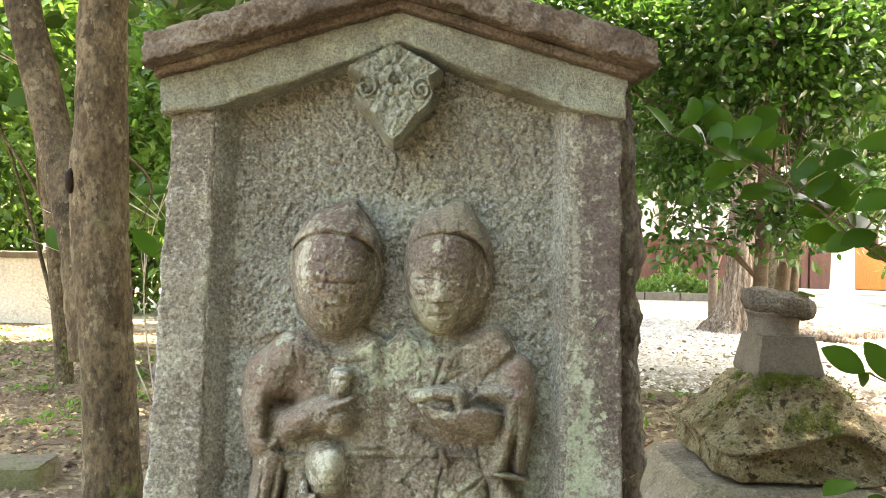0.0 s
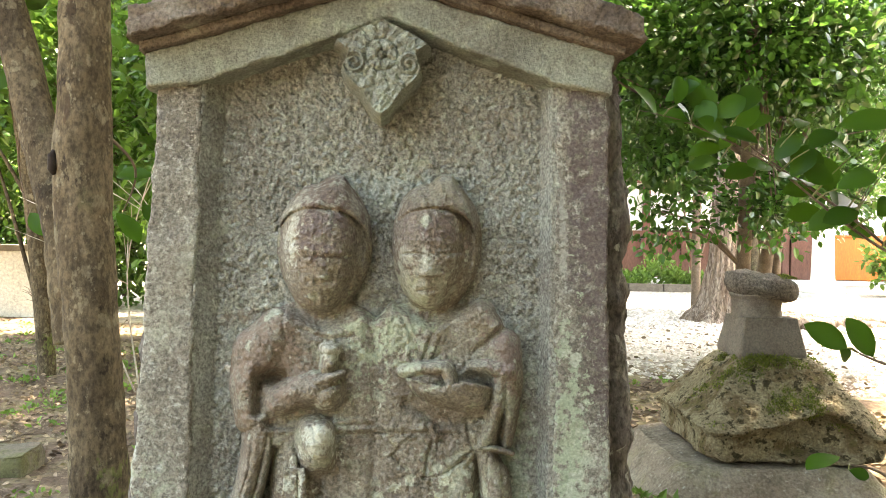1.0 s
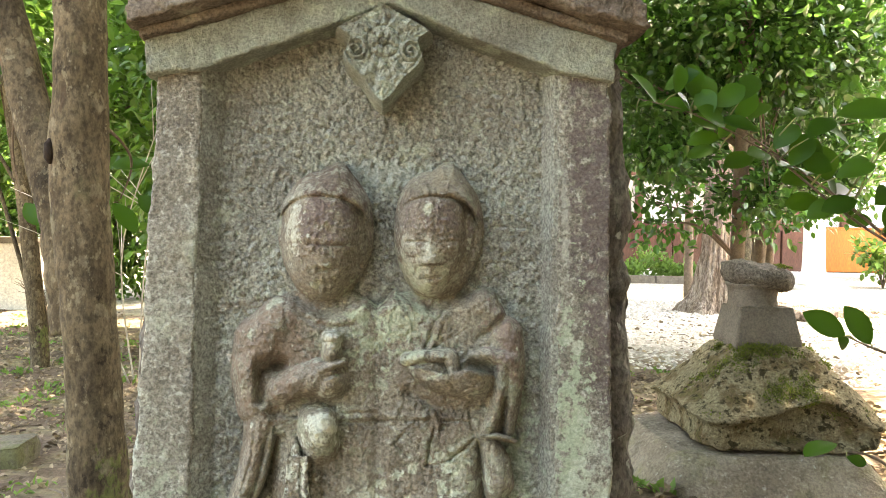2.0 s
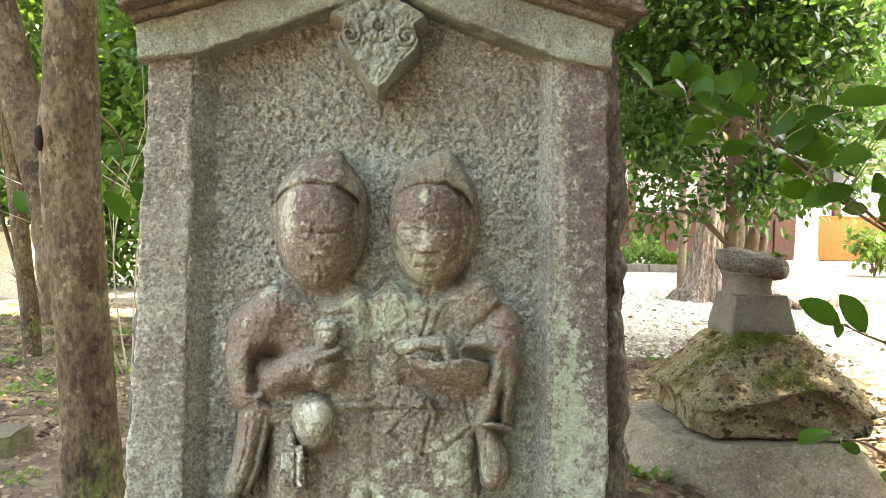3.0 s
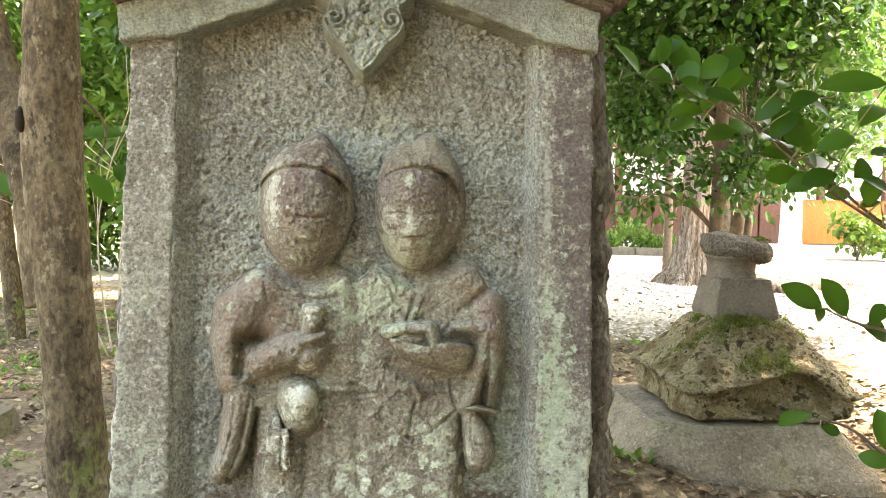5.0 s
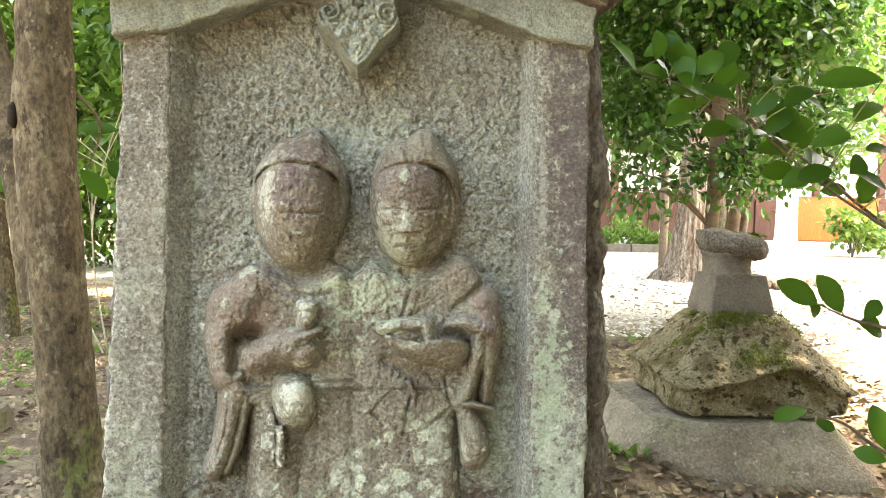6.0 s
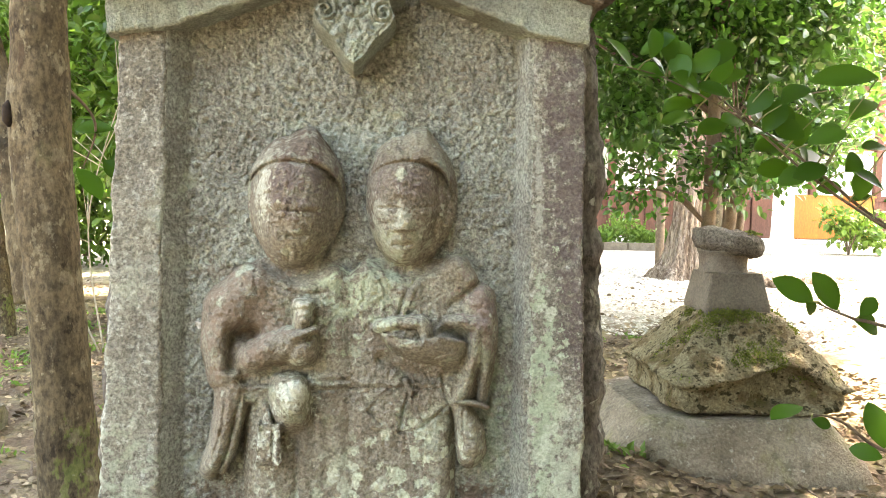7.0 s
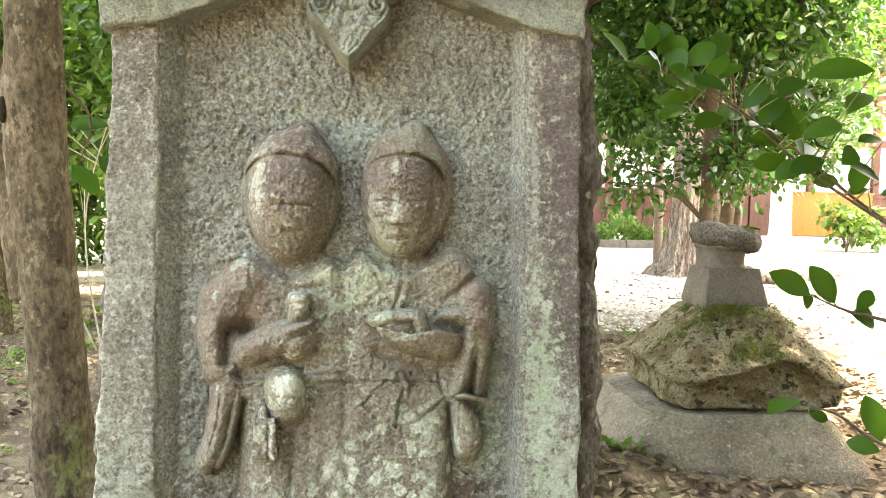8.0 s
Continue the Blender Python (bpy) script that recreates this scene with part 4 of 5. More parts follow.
def roof_stone():
    """A hipped stone: a square slab of heavy, broken eaves under four straight slopes."""
    levels = along([(0.150, 0.17), (0.156, 0.215), (0.163, 0.240), (0.180, 0.247), (0.208, 0.246), (0.228, 0.248), (0.240, 0.262), (0.250, 0.269), (0.260, 0.258), (0.300, 0.222), (0.355, 0.175), (0.402, 0.134), (0.424, 0.112), (0.428, 0.085), (0.429, 0.01)], 74)
    rings = []
    for z, h in levels:
        t = np.linspace(0, 2 * np.pi, 160, endpoint=False)
        p = 11.0
        r = (np.abs(np.cos(t)) ** p + np.abs(np.sin(t)) ** p) ** (-1 / p)
        x, y = h * r * np.cos(t), h * r * np.sin(t)
        eave = np.clip((z - 0.19) / 0.05, 0, 1) * np.clip((0.34 - z) / 0.07, 0, 1)
        # the eave line is broken away in a wide bite at the front, so that the slope ends higher there
        bite = np.exp(-(((x - 0.055) / 0.105) ** 2)) * np.clip(-y / 0.2, 0, 1)
        y = y + 0.060 * bite * np.clip((0.262 - z) / 0.02, 0, 1) * np.clip((z - 0.168) / 0.02, 0, 1)
        corner = np.abs(np.sin(2 * t)) ** 4
        dz = eave * (0.042 * bite - 0.012 * corner) - 0.03 * np.clip(x, -0.3, 0.3) * eave
        rings.append(np.column_stack([x * 1.03 + 0.022, y, z + dz]))
    v, f = loft_data(rings)
    v = roughen(roughen(roughen(v, 0.011, 6, 21), 0.006, 22, 22), 0.003, 60, 23)
    mesh_object("roof_stone", v, f, M_GROOF, pagoda, "mossy, lichened hipped roof stone with broken eaves")
    return v


roof_verts = roof_stone()
pagoda_piece("tapered_block", [(0.416, 0.088, 0.008, 0), (0.424, 0.096, 0.008, 0), (0.440, 0.0985, 0.008, 0), (0.446, 0.0985, 0.008, 0), (0.490, 0.0905, 0.008, 0), (0.536, 0.082, 0.008, 0), (0.545, 0.0795, 0.008, 0), (0.548, 0.074, 0.008, 0), (0.548, 0.01, 0.008, 0)], M_GORIN,
             "smooth grey tapered block with crisp edges", 40, 0.0018, 12, 31, sides=120, smooth=False)
pagoda_piece("neck", [(0.538, 0.074, -0.006, 0), (0.550, 0.074, -0.006, 0), (0.575, 0.072, -0.006, 0), (0.598, 0.074, -0.006, 0), (0.618, 0.076, -0.006, 0), (0.620, 0.01, -0.006, 0)], M_GORIN, "round stone neck", 2, 0.003, 14, 33)
pagoda_piece("top_stone", [(0.600, 0.052, 0.006, 0), (0.603, 0.074, 0.006, 0), (0.612, 0.092, 0.006, 0), (0.632, 0.101, 0.006, 0), (0.652, 0.099, 0.004, 0), (0.668, 0.088, -0.002, 0), (0.678, 0.066, -0.010, 0), (0.683, 0.03, -0.016, 0), (0.683, 0.005, -0.016, 0)], M_TOPSTONE,
             "broken dark round top stone", 2.2, 0.010, 13, 35, tilt=-0.10)


def moss_tufts():
    """Cushions of moss on the roof stone's slope and on the top stone."""
    rs = np.random.RandomState(8)
    P = []
    for v in roof_verts:
        x, y, z = v
        band = abs((x * 0.75 + (z - 0.30) * 1.3) - 0.045)
        if z > 0.255 and y < 0.02 and noise.noise(Vector(v) * 14) + 0.6 * noise.noise(Vector(v) * 38) > (0.12 + 1.9 * band):
            P += [v + rs.normal(size=3) * 0.005 for _ in range(14)]
        elif 0.405 < z < 0.432 and y < 0.06 and noise.noise(Vector(v) * 20) > 0.08:
            P += [v + rs.normal(size=3) * 0.003 for _ in range(4)]
    for _ in range(500):
        a, r = rs.rand() * 6.28, rs.rand() ** 0.5
        P.append(np.array((0.062 + 0.034 * r * math.cos(a), -0.03 + 0.05 * r * math.sin(a), 0.676 - 0.012 * r)))
    P = np.array(P)
    d = rs.normal(size=P.shape) * 0.6 + np.array((0, -0.2, 1.0))
    v, f = leaf_cloud(P, d, rs.normal(size=P.shape), 0.0065 * rs.uniform(0.6, 1.3, len(P)))
    tagged(mesh_object("moss", v, f, M_MOSS_TUFT, pagoda, "bright green moss cushions", False), kind="stuff")


moss_tufts()


# ---------------------------------------------------------------- trees
def limb_mesh(name, pts, radii, mat, parent, sides=20, count=60, wobble=0.12, seed=0, label="", rough=0.004):
    p, r = along(pts, count), along([(q,) for q in radii], count)[:, 0]
    v, f = tube_data(p, r, sides, wobble, seed)
    return mesh_object(name, roughen(v, rough, 16, seed + 1) if rough else v, f, mat, parent, label)


def crown_mesh(parent, seed, blobs, clumps, per, size, mat, spread=0.16, droop=0.3, template=OVAL_LEAF, faces=OVAL_FACES, keep=None):
    rs = np.random.RandomState(seed)
    P, D, U, S = crown_data(rs, blobs, clumps, per, size, spread, droop)
    if keep is not None:
        k = keep(P)
        P, D, U, S = P[k], D[k], U[k], S[k]
    v, f = leaf_cloud(P, D, U, S, template, faces)
    return mesh_object("crown", v, f, mat, parent, "", False)


# the twin-stemmed tree beside the stele
twin = empty("tree", "twin-stemmed tree with mottled grey-brown bark beside the stele", "tree", pose(-0.62, 0.57, 0))
T0 = Vector((-0.62, 0.57, 0))
limb_mesh("trunk", [(0.02, 0, -0.05), (0.005, 0, 0.07), (-0.007, 0, 0.2), (-0.035, 0, 0.55), (-0.056, 0, 0.80), (-0.060, 0, 0.95), (-0.058, 0, 1.15), (-0.060, 0, 1.32), (-0.05, 0.02, 2.0), (0.06, 0.05, 2.9)],
          [0.076, 0.068, 0.062, 0.059, 0.060, 0.059, 0.054, 0.050, 0.045, 0.028], M_BARK, twin, 28, 150, 0.10, 2)
limb_mesh("stem", [(-0.085, 0.02, 0.50), (-0.105, 0.04, 0.66), (-0.135, 0.06, 0.82), (-0.245, 0.13, 1.09), (-0.335, 0.17, 1.37), (-0.50, 0.25, 1.9), (-0.62, 0.3, 2.5)],
          [0.036, 0.044, 0.046, 0.043, 0.040, 0.034, 0.022], M_BARK, twin, 20, 80, 0.12, 5, "second stem leaning away")
for k, (a, b) in enumerate([((-0.05, 0.02, 2.0), (0.7, 0.5, 2.7)), ((-0.03, 0.02, 2.3), (-0.5, -0.4, 2.9)), ((-0.5, 0.25, 1.9), (-1.2, 0.5, 2.4)), ((0.0, 0.03, 2.5), (0.3, 0.9, 3.1))]):
    m = (Vector(a) + Vector(b)) / 2 + Vector((0, 0, 0.12))
    limb_mesh("limb", [a, tuple(m), b], [0.026, 0.018, 0.008], M_BARK, twin, 8, 14, 0.1, k, "", 0)
# overhead crown, unseen and widened far past the trunk to shade stele and pagoda
crown_mesh(twin, 3, [(0.3, 0.3, 3.1, 1.2, 1.0, 0.5), (-0.9, 0.4, 2.5, 0.8, 0.7, 0.5), (1.3, 0.9, 3.0, 1.0, 1.0, 0.5), (1.6, -0.5, 3.2, 1.2, 1.1, 0.45), (2.6, -0.3, 3.0, 1.0, 1.1, 0.5), (2.7, 0.9, 3.0, 1.0, 1.0, 0.5), (0.6, 2.0, 3.1, 1.1, 0.8, 0.45), (-0.6, 1.5, 3.2, 0.9, 0.9, 0.45), (0.8, 2.1, 3.3, 0.9, 0.7, 0.3), (2.04, 1.75, 3.0, 0.8, 0.6, 0.35), (1.9, 1.6, 3.3, 0.8, 0.6, 0.3)], 4300, 9, 0.098, M_LEAF_NEAR, template=SMALL_LEAF, faces=SMALL_FACES)
crown_mesh(twin, 17, [(-0.45, 0.40, 1.55, 0.40, 0.3, 0.14), (0.10, 0.45, 1.52, 0.22, 0.25, 0.10), (-0.55, 0.30, 1.25, 0.12, 0.2, 0.22)], 40, 6, 0.075, M_LEAF_NEAR, 0.07, 0.3)
# a near-black lump where the stems part, painting the shade inside a knot's slot
v, f = tube_data([(-0.104, -0.040, 0.878), (-0.106, -0.044, 0.89), (-0.107, -0.044, 0.92), (-0.106, -0.040, 0.932)], [0.004, 0.010, 0.009, 0.003], 10)
mesh_object("knot", v, f, M_SLOT_SHADE, twin, "near-black lump standing in for the shade in a knot slot")

# the slender evergreens behind the pagoda
def evergreen(name, label, foot, stems, blobs, seed, clumps, per, size, mat, spread=0.15, limbs=10, bark=M_TWIG):
    t = empty(name, label, "shrub" if "shrub" in name else "tree", pose(*foot), "trees and shrubs round the grounds")
    for k, (pts, radii) in enumerate(stems):
        limb_mesh("trunk", pts, radii, bark, t, 12, 40, 0.12, seed + k, "", 0.003)
    rs = np.random.RandomState(seed)
    for k in range(limbs):
        b = blobs[k % len(blobs)]
        tip = Vector(b[:3]) + Vector(rs.uniform(-0.7, 0.7, 3) * np.array(b[3:]))
        pts, radii = stems[k % len(stems)]
        i = 1 + rs.randint(len(pts) - 1)
        a = Vector(pts[i])
        limb_mesh("limb", [tuple(a), tuple(a.lerp(tip, 0.5) + Vector((0, 0, 0.08))), tuple(tip)], [radii[i] * 0.30, radii[i] * 0.2, 0.003], bark, t, 6, 10, 0, k, "", 0)
    crown_mesh(t, seed, blobs, clumps, per, size, mat, spread)
    return t


evergreen("evergreen_tree", "slender evergreen tree with glossy dark green leaves behind the pagoda", (2.0, 3.0, 0),
          [([(0, 0, -0.05), (0, 0, 0.65), (0.01, 0, 1.29), (0.05, 0.05, 2.2), (0.1, 0.1, 3.2)], [0.05, 0.042, 0.036, 0.03, 0.015])],
          [(0.05, 0.1, 1.95, 0.80, 0.55, 0.50), (0.62, 0.2, 2.05, 0.50, 0.5, 0.55), (-0.42, 0.15, 1.40, 0.34, 0.25, 0.34), (-0.42, 0.0, 0.92, 0.15, 0.15, 0.17), (0.12, -0.05, 0.98, 0.20, 0.15, 0.16),
           (0.5, 0.2, 1.15, 0.5, 0.3, 0.22), (0.1, 0.2, 2.6, 0.5, 0.5, 0.3), (-0.72, 0.3, 2.12, 0.45, 0.35, 0.40), (-1.3, 0.5, 2.35, 0.5, 0.35, 0.25)], 41, 2100, 9, 0.058, M_LEAF_MID, 0.10, 16)
evergreen("evergreen_tree", "two-stemmed evergreen tree with sunlit leaves behind the pagoda", (2.46, 3.7, 0),
          [([(-0.03, -0.1, -0.05), (-0.03, -0.1, 0.62), (0.04, -0.1, 1.26), (0.12, 0, 2.2)], [0.05, 0.045, 0.038, 0.02]), ([(0.14, 0.1, -0.05), (0.15, 0.1, 0.62), (0.22, 0.1, 1.10), (0.45, 0.1, 2.0)], [0.035, 0.03, 0.026, 0.014])],
          [(0.35, 0.4, 2.3, 0.70, 0.6, 0.6), (-0.5, 0.4, 1.9, 0.8, 0.6, 0.6), (0.75, 0.2, 1.5, 0.45, 0.3, 0.30), (0.72, 0.3, 2.35, 0.40, 0.4, 0.35)], 43, 1250, 9, 0.070, M_LEAF_MID, 0.13, 12)


def cedar():
    t = empty("cedar_tree", "large cedar trunk with furrowed brown bark and spreading roots", "tree", pose(3.50, 6.62, 0))
    pts = along([(-0.04, 0, -0.1), (-0.04, 0, 0.05), (-0.02, 0, 0.2), (0.0, 0, 0.5), (0.02, 0, 1.0), (0.05, 0, 3.0), (0.1, 0, 9.0)], 150)
    rad = along([(0.36,), (0.31,), (0.235,), (0.175,), (0.148,), (0.13,), (0.08,)], 150)[:, 0]
    rings = []
    for p, r in zip(pts, rad):
        a = np.linspace(0, 2 * np.pi, 72, endpoint=False)
        flare = np.clip((r - 0.16) / 0.2, 0, 1)
        furrow = 1 + 0.05 * np.sin(19 * a + 3 * np.sin(p[2] * 2.2)) + 0.03 * np.sin(31 * a + 2 * np.sin(p[2] * 3.1)) + 0.22 * flare * np.sin(5 * a + 0.6)
        rings.append(np.column_stack([p[0] + r * furrow * np.cos(a), p[1] + r * furrow * np.sin(a), np.full(72, p[2])]))
    v, f = loft_data(rings)
    mesh_object("trunk", roughen(v, 0.012, 8, 4), f, M_CEDAR, t)
    for k, (a, far, swing) in enumerate(((-0.35, 1.9, 0.5), (-0.75, 1.3, -0.4), (0.1, 2.3, -0.3))):
        pts = [(0.2 * math.cos(a), 0.2 * math.sin(a), 0.08), (far * 0.4 * math.cos(a), far * 0.4 * math.sin(a), 0.035), (far * 0.7 * math.cos(a + 0.2 * swing), far * 0.7 * math.sin(a + 0.2 * swing), 0.03), (far * math.cos(a + 0.4 * swing), far * math.sin(a + 0.4 * swing), -0.03)]
        limb_mesh("root", pts, [0.10, 0.075, 0.06, 0.03], M_CEDAR, t, 12, 30, 0.3, k, "exposed surface root", 0.012)
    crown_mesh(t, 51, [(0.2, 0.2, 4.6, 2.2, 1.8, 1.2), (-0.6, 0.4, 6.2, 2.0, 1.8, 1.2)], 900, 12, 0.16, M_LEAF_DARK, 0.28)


cedar()
evergreen("young_tree", "thin young tree at the yard's edge", (3.77, 8.0, 0), [([(0, 0, -0.05), (0, 0, 0.5), (-0.01, 0, 1.3), (0, 0, 3)], [0.06, 0.055, 0.05, 0.03])],
          [(0.2, 0.3, 2.9, 1.2, 1.0, 0.9), (-0.3, 0, 1.9, 0.7, 0.6, 0.35)], 61, 700, 10, 0.10, M_LEAF_MID, 0.2, 6)
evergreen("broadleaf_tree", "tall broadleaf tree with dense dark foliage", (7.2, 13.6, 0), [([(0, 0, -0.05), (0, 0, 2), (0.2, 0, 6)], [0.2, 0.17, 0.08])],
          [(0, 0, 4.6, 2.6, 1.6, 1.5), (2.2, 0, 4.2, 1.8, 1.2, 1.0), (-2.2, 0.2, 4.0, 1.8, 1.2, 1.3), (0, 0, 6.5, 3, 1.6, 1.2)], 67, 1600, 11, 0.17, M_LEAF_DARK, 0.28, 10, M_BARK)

# the wooded side of the grounds
def woodland(name, label, foot, blobs, seed, clumps, size, mat):
    """A tree or shrub of two thin stems under the given clumps of foliage."""
    top = max(b[2] for b in blobs)
    evergreen(name, label, foot, [([(0, 0, -0.05), (0.03, 0, top * 0.4), (0.0, 0.05, top)], [0.055, 0.045, 0.02]), ([(0.02, 0, 0.2), (-0.12, 0.05, top * 0.5), (-0.3, 0.1, top)], [0.04, 0.035, 0.015])],
              blobs, seed, clumps, 10, size, mat, 0.12 * size / 0.07, 12, M_BARK)


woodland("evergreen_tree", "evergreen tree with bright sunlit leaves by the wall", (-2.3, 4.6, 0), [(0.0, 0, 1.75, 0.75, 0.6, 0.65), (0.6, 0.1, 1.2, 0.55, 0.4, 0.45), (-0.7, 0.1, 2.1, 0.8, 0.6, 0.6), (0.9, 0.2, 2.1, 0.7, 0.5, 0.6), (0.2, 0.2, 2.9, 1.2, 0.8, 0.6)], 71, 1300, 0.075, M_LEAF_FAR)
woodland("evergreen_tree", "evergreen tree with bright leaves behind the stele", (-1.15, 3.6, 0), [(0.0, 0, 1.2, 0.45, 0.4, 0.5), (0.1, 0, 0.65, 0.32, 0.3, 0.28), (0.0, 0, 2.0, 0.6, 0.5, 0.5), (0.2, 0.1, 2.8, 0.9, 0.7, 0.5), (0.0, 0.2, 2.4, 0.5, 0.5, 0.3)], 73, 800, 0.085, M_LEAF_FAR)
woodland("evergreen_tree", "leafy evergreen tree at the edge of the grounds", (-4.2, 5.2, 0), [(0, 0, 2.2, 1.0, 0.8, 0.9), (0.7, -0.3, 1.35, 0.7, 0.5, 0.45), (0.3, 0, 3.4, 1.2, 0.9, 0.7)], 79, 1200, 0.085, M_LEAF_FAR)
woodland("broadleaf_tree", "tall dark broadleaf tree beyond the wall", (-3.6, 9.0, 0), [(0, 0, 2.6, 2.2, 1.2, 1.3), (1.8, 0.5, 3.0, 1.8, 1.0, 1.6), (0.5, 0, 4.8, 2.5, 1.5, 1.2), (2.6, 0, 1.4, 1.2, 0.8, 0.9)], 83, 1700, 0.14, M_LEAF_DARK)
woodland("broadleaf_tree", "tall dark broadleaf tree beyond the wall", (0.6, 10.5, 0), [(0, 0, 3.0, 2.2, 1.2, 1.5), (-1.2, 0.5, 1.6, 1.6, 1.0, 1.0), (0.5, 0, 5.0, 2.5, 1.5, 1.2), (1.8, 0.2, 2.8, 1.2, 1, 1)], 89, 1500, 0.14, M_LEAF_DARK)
# three unseen trees, added to cut sky light from the front and right
woodland("broadleaf_tree", "unseen dark broadleaf tree added to block sky light", (2.6, -3.4, 0), [(0, 0, 1.5, 1.4, 0.7, 1.4), (0.6, 0.4, 3.6, 1.6, 1.0, 1.3), (-1.0, 0.2, 3.4, 1.2, 0.8, 1.2), (0, 0.3, 4.8, 1.6, 0.8, 0.8)], 101, 2000, 0.13, M_LEAF_DARK)
woodland("broadleaf_tree", "unseen dark broadleaf tree added to block sky light", (0.2, -3.9, 0), [(0, 0, 1.3, 1.5, 0.6, 1.2), (0.1, 0, 3.2, 1.4, 0.7, 1.1), (0.2, 0.2, 4.8, 1.2, 0.8, 0.8)], 103, 1800, 0.13, M_LEAF_DARK)
woodland("broadleaf_tree", "unseen dark broadleaf tree added to block sky light", (3.9, -0.9, 0), [(0, 0, 1.5, 0.9, 1.5, 1.4), (0, 0.3, 3.4, 1.3, 1.7, 1.0)], 107, 1700, 0.13, M_LEAF_DARK)
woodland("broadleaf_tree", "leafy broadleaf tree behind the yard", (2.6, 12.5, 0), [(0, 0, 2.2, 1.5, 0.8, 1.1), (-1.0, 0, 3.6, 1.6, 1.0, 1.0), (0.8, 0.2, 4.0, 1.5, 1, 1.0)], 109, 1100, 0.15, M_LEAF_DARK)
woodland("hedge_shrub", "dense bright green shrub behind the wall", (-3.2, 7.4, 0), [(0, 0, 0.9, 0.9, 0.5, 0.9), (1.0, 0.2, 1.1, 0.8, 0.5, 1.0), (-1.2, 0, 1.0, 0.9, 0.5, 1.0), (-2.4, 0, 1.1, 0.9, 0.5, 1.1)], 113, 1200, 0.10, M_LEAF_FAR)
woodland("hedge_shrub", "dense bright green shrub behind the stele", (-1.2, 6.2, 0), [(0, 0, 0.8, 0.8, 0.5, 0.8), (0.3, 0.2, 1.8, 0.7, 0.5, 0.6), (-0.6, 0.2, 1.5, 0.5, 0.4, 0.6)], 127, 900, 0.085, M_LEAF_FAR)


# ---------------------------------------------------------------- the near shrub, whose sprays hang into the view
def leaf_mesh():
    s = np.array(LEAF)
    fine = []
    for x, y, z in s:
        fine.append((x * 0.98, y, z))
    me = bpy.data.meshes.new("leaf")
    me.from_pydata([tuple(p) for p in fine], [], LEAF_FACES)
    me.materials.append(M_LEAF_SINGLE)
    me.polygons.foreach_set("use_smooth", np.ones(len(me.polygons), bool))
    return me


LEAF_MESH = leaf_mesh()
shrub = empty("evergreen_shrub", "evergreen shrub with large glossy oval leaves on arching sprays", "shrub", pose(1.75, 0.3, 0))
S0 = Vector((1.75, 0.3, 0))
rs_leaf = random.Random(5)


def put_leaf(base, tip, parent, face=(0, -0.75, 0.75)):
    base, tip = Vector(base), Vector(tip)
    y = tip - base
    n = Vector(face) + Vector((rs_leaf.uniform(-0.5, 0.5), rs_leaf.uniform(-0.2, 0.2), rs_leaf.uniform(-0.4, 0.5)))
    size = y.length
    y.normalize()
    x = y.cross(n).normalized()
    z = x.cross(y)
    ob = new("leaf", LEAF_MESH)
    ob.parent = parent
    w = size * min(0.062 / size + 0.3, 1.15) * rs_leaf.uniform(0.9, 1.1)
    ob.matrix_basis = Matrix(((x.x * w, y.x * size, z.x * size, base.x), (x.y * w, y.y * size, z.y * size, base.y), (x.z * w, y.z * size, z.z * size, base.z), (0, 0, 0, 1)))


def spray(points, radii, leaves, y, name="branch", lean=0.06, extra=0, face=(0, -0.75, 0.75)):
    """A branch with stalked leaves given by their base and tip (x, z)."""
    pts = [tuple(Vector((px, py, pz)) - S0) for px, py, pz in points]
    limb_mesh(name, pts, radii, M_TWIG, shrub, 8, 40, 0.1, 3, "", 0.0015)
    line = along(points, 120)
    for bx, bz, tx, tz in leaves:
        dy = rs_leaf.uniform(-lean, lean)
        b = Vector((bx, y + dy, bz))
        near = min((Vector(q) for q in line), key=lambda q: (q - b).length)
        v, f = tube_data([tuple(near - S0), tuple((near + b) / 2 - S0 + Vector((0, 0, 0.004))), tuple(b - S0)], [0.0022, 0.0016, 0.0012], 5)
        mesh_object("leaf_stalk", v, f, M_STALK, shrub)
        put_leaf(b - S0, Vector((tx, y + dy + rs_leaf.uniform(-0.02, 0.03), tz)) - S0, shrub, face)
    for k in range(extra):
        q = Vector(line[int(len(line) * rs_leaf.uniform(0.30, 0.99)) - 1])
        b = q + Vector((rs_leaf.uniform(-0.03, 0.03), rs_leaf.uniform(-0.04, 0.08), rs_leaf.uniform(-0.02, 0.05)))
        way = Vector((rs_leaf.uniform(-0.9, 0.6), rs_leaf.uniform(-0.4, 0.4), rs_leaf.uniform(-0.25, 1.0))).normalized()
        put_leaf(b - S0, b + way * rs_leaf.uniform(0.05, 0.085) - S0, shrub, (0, -0.85, 0.45))


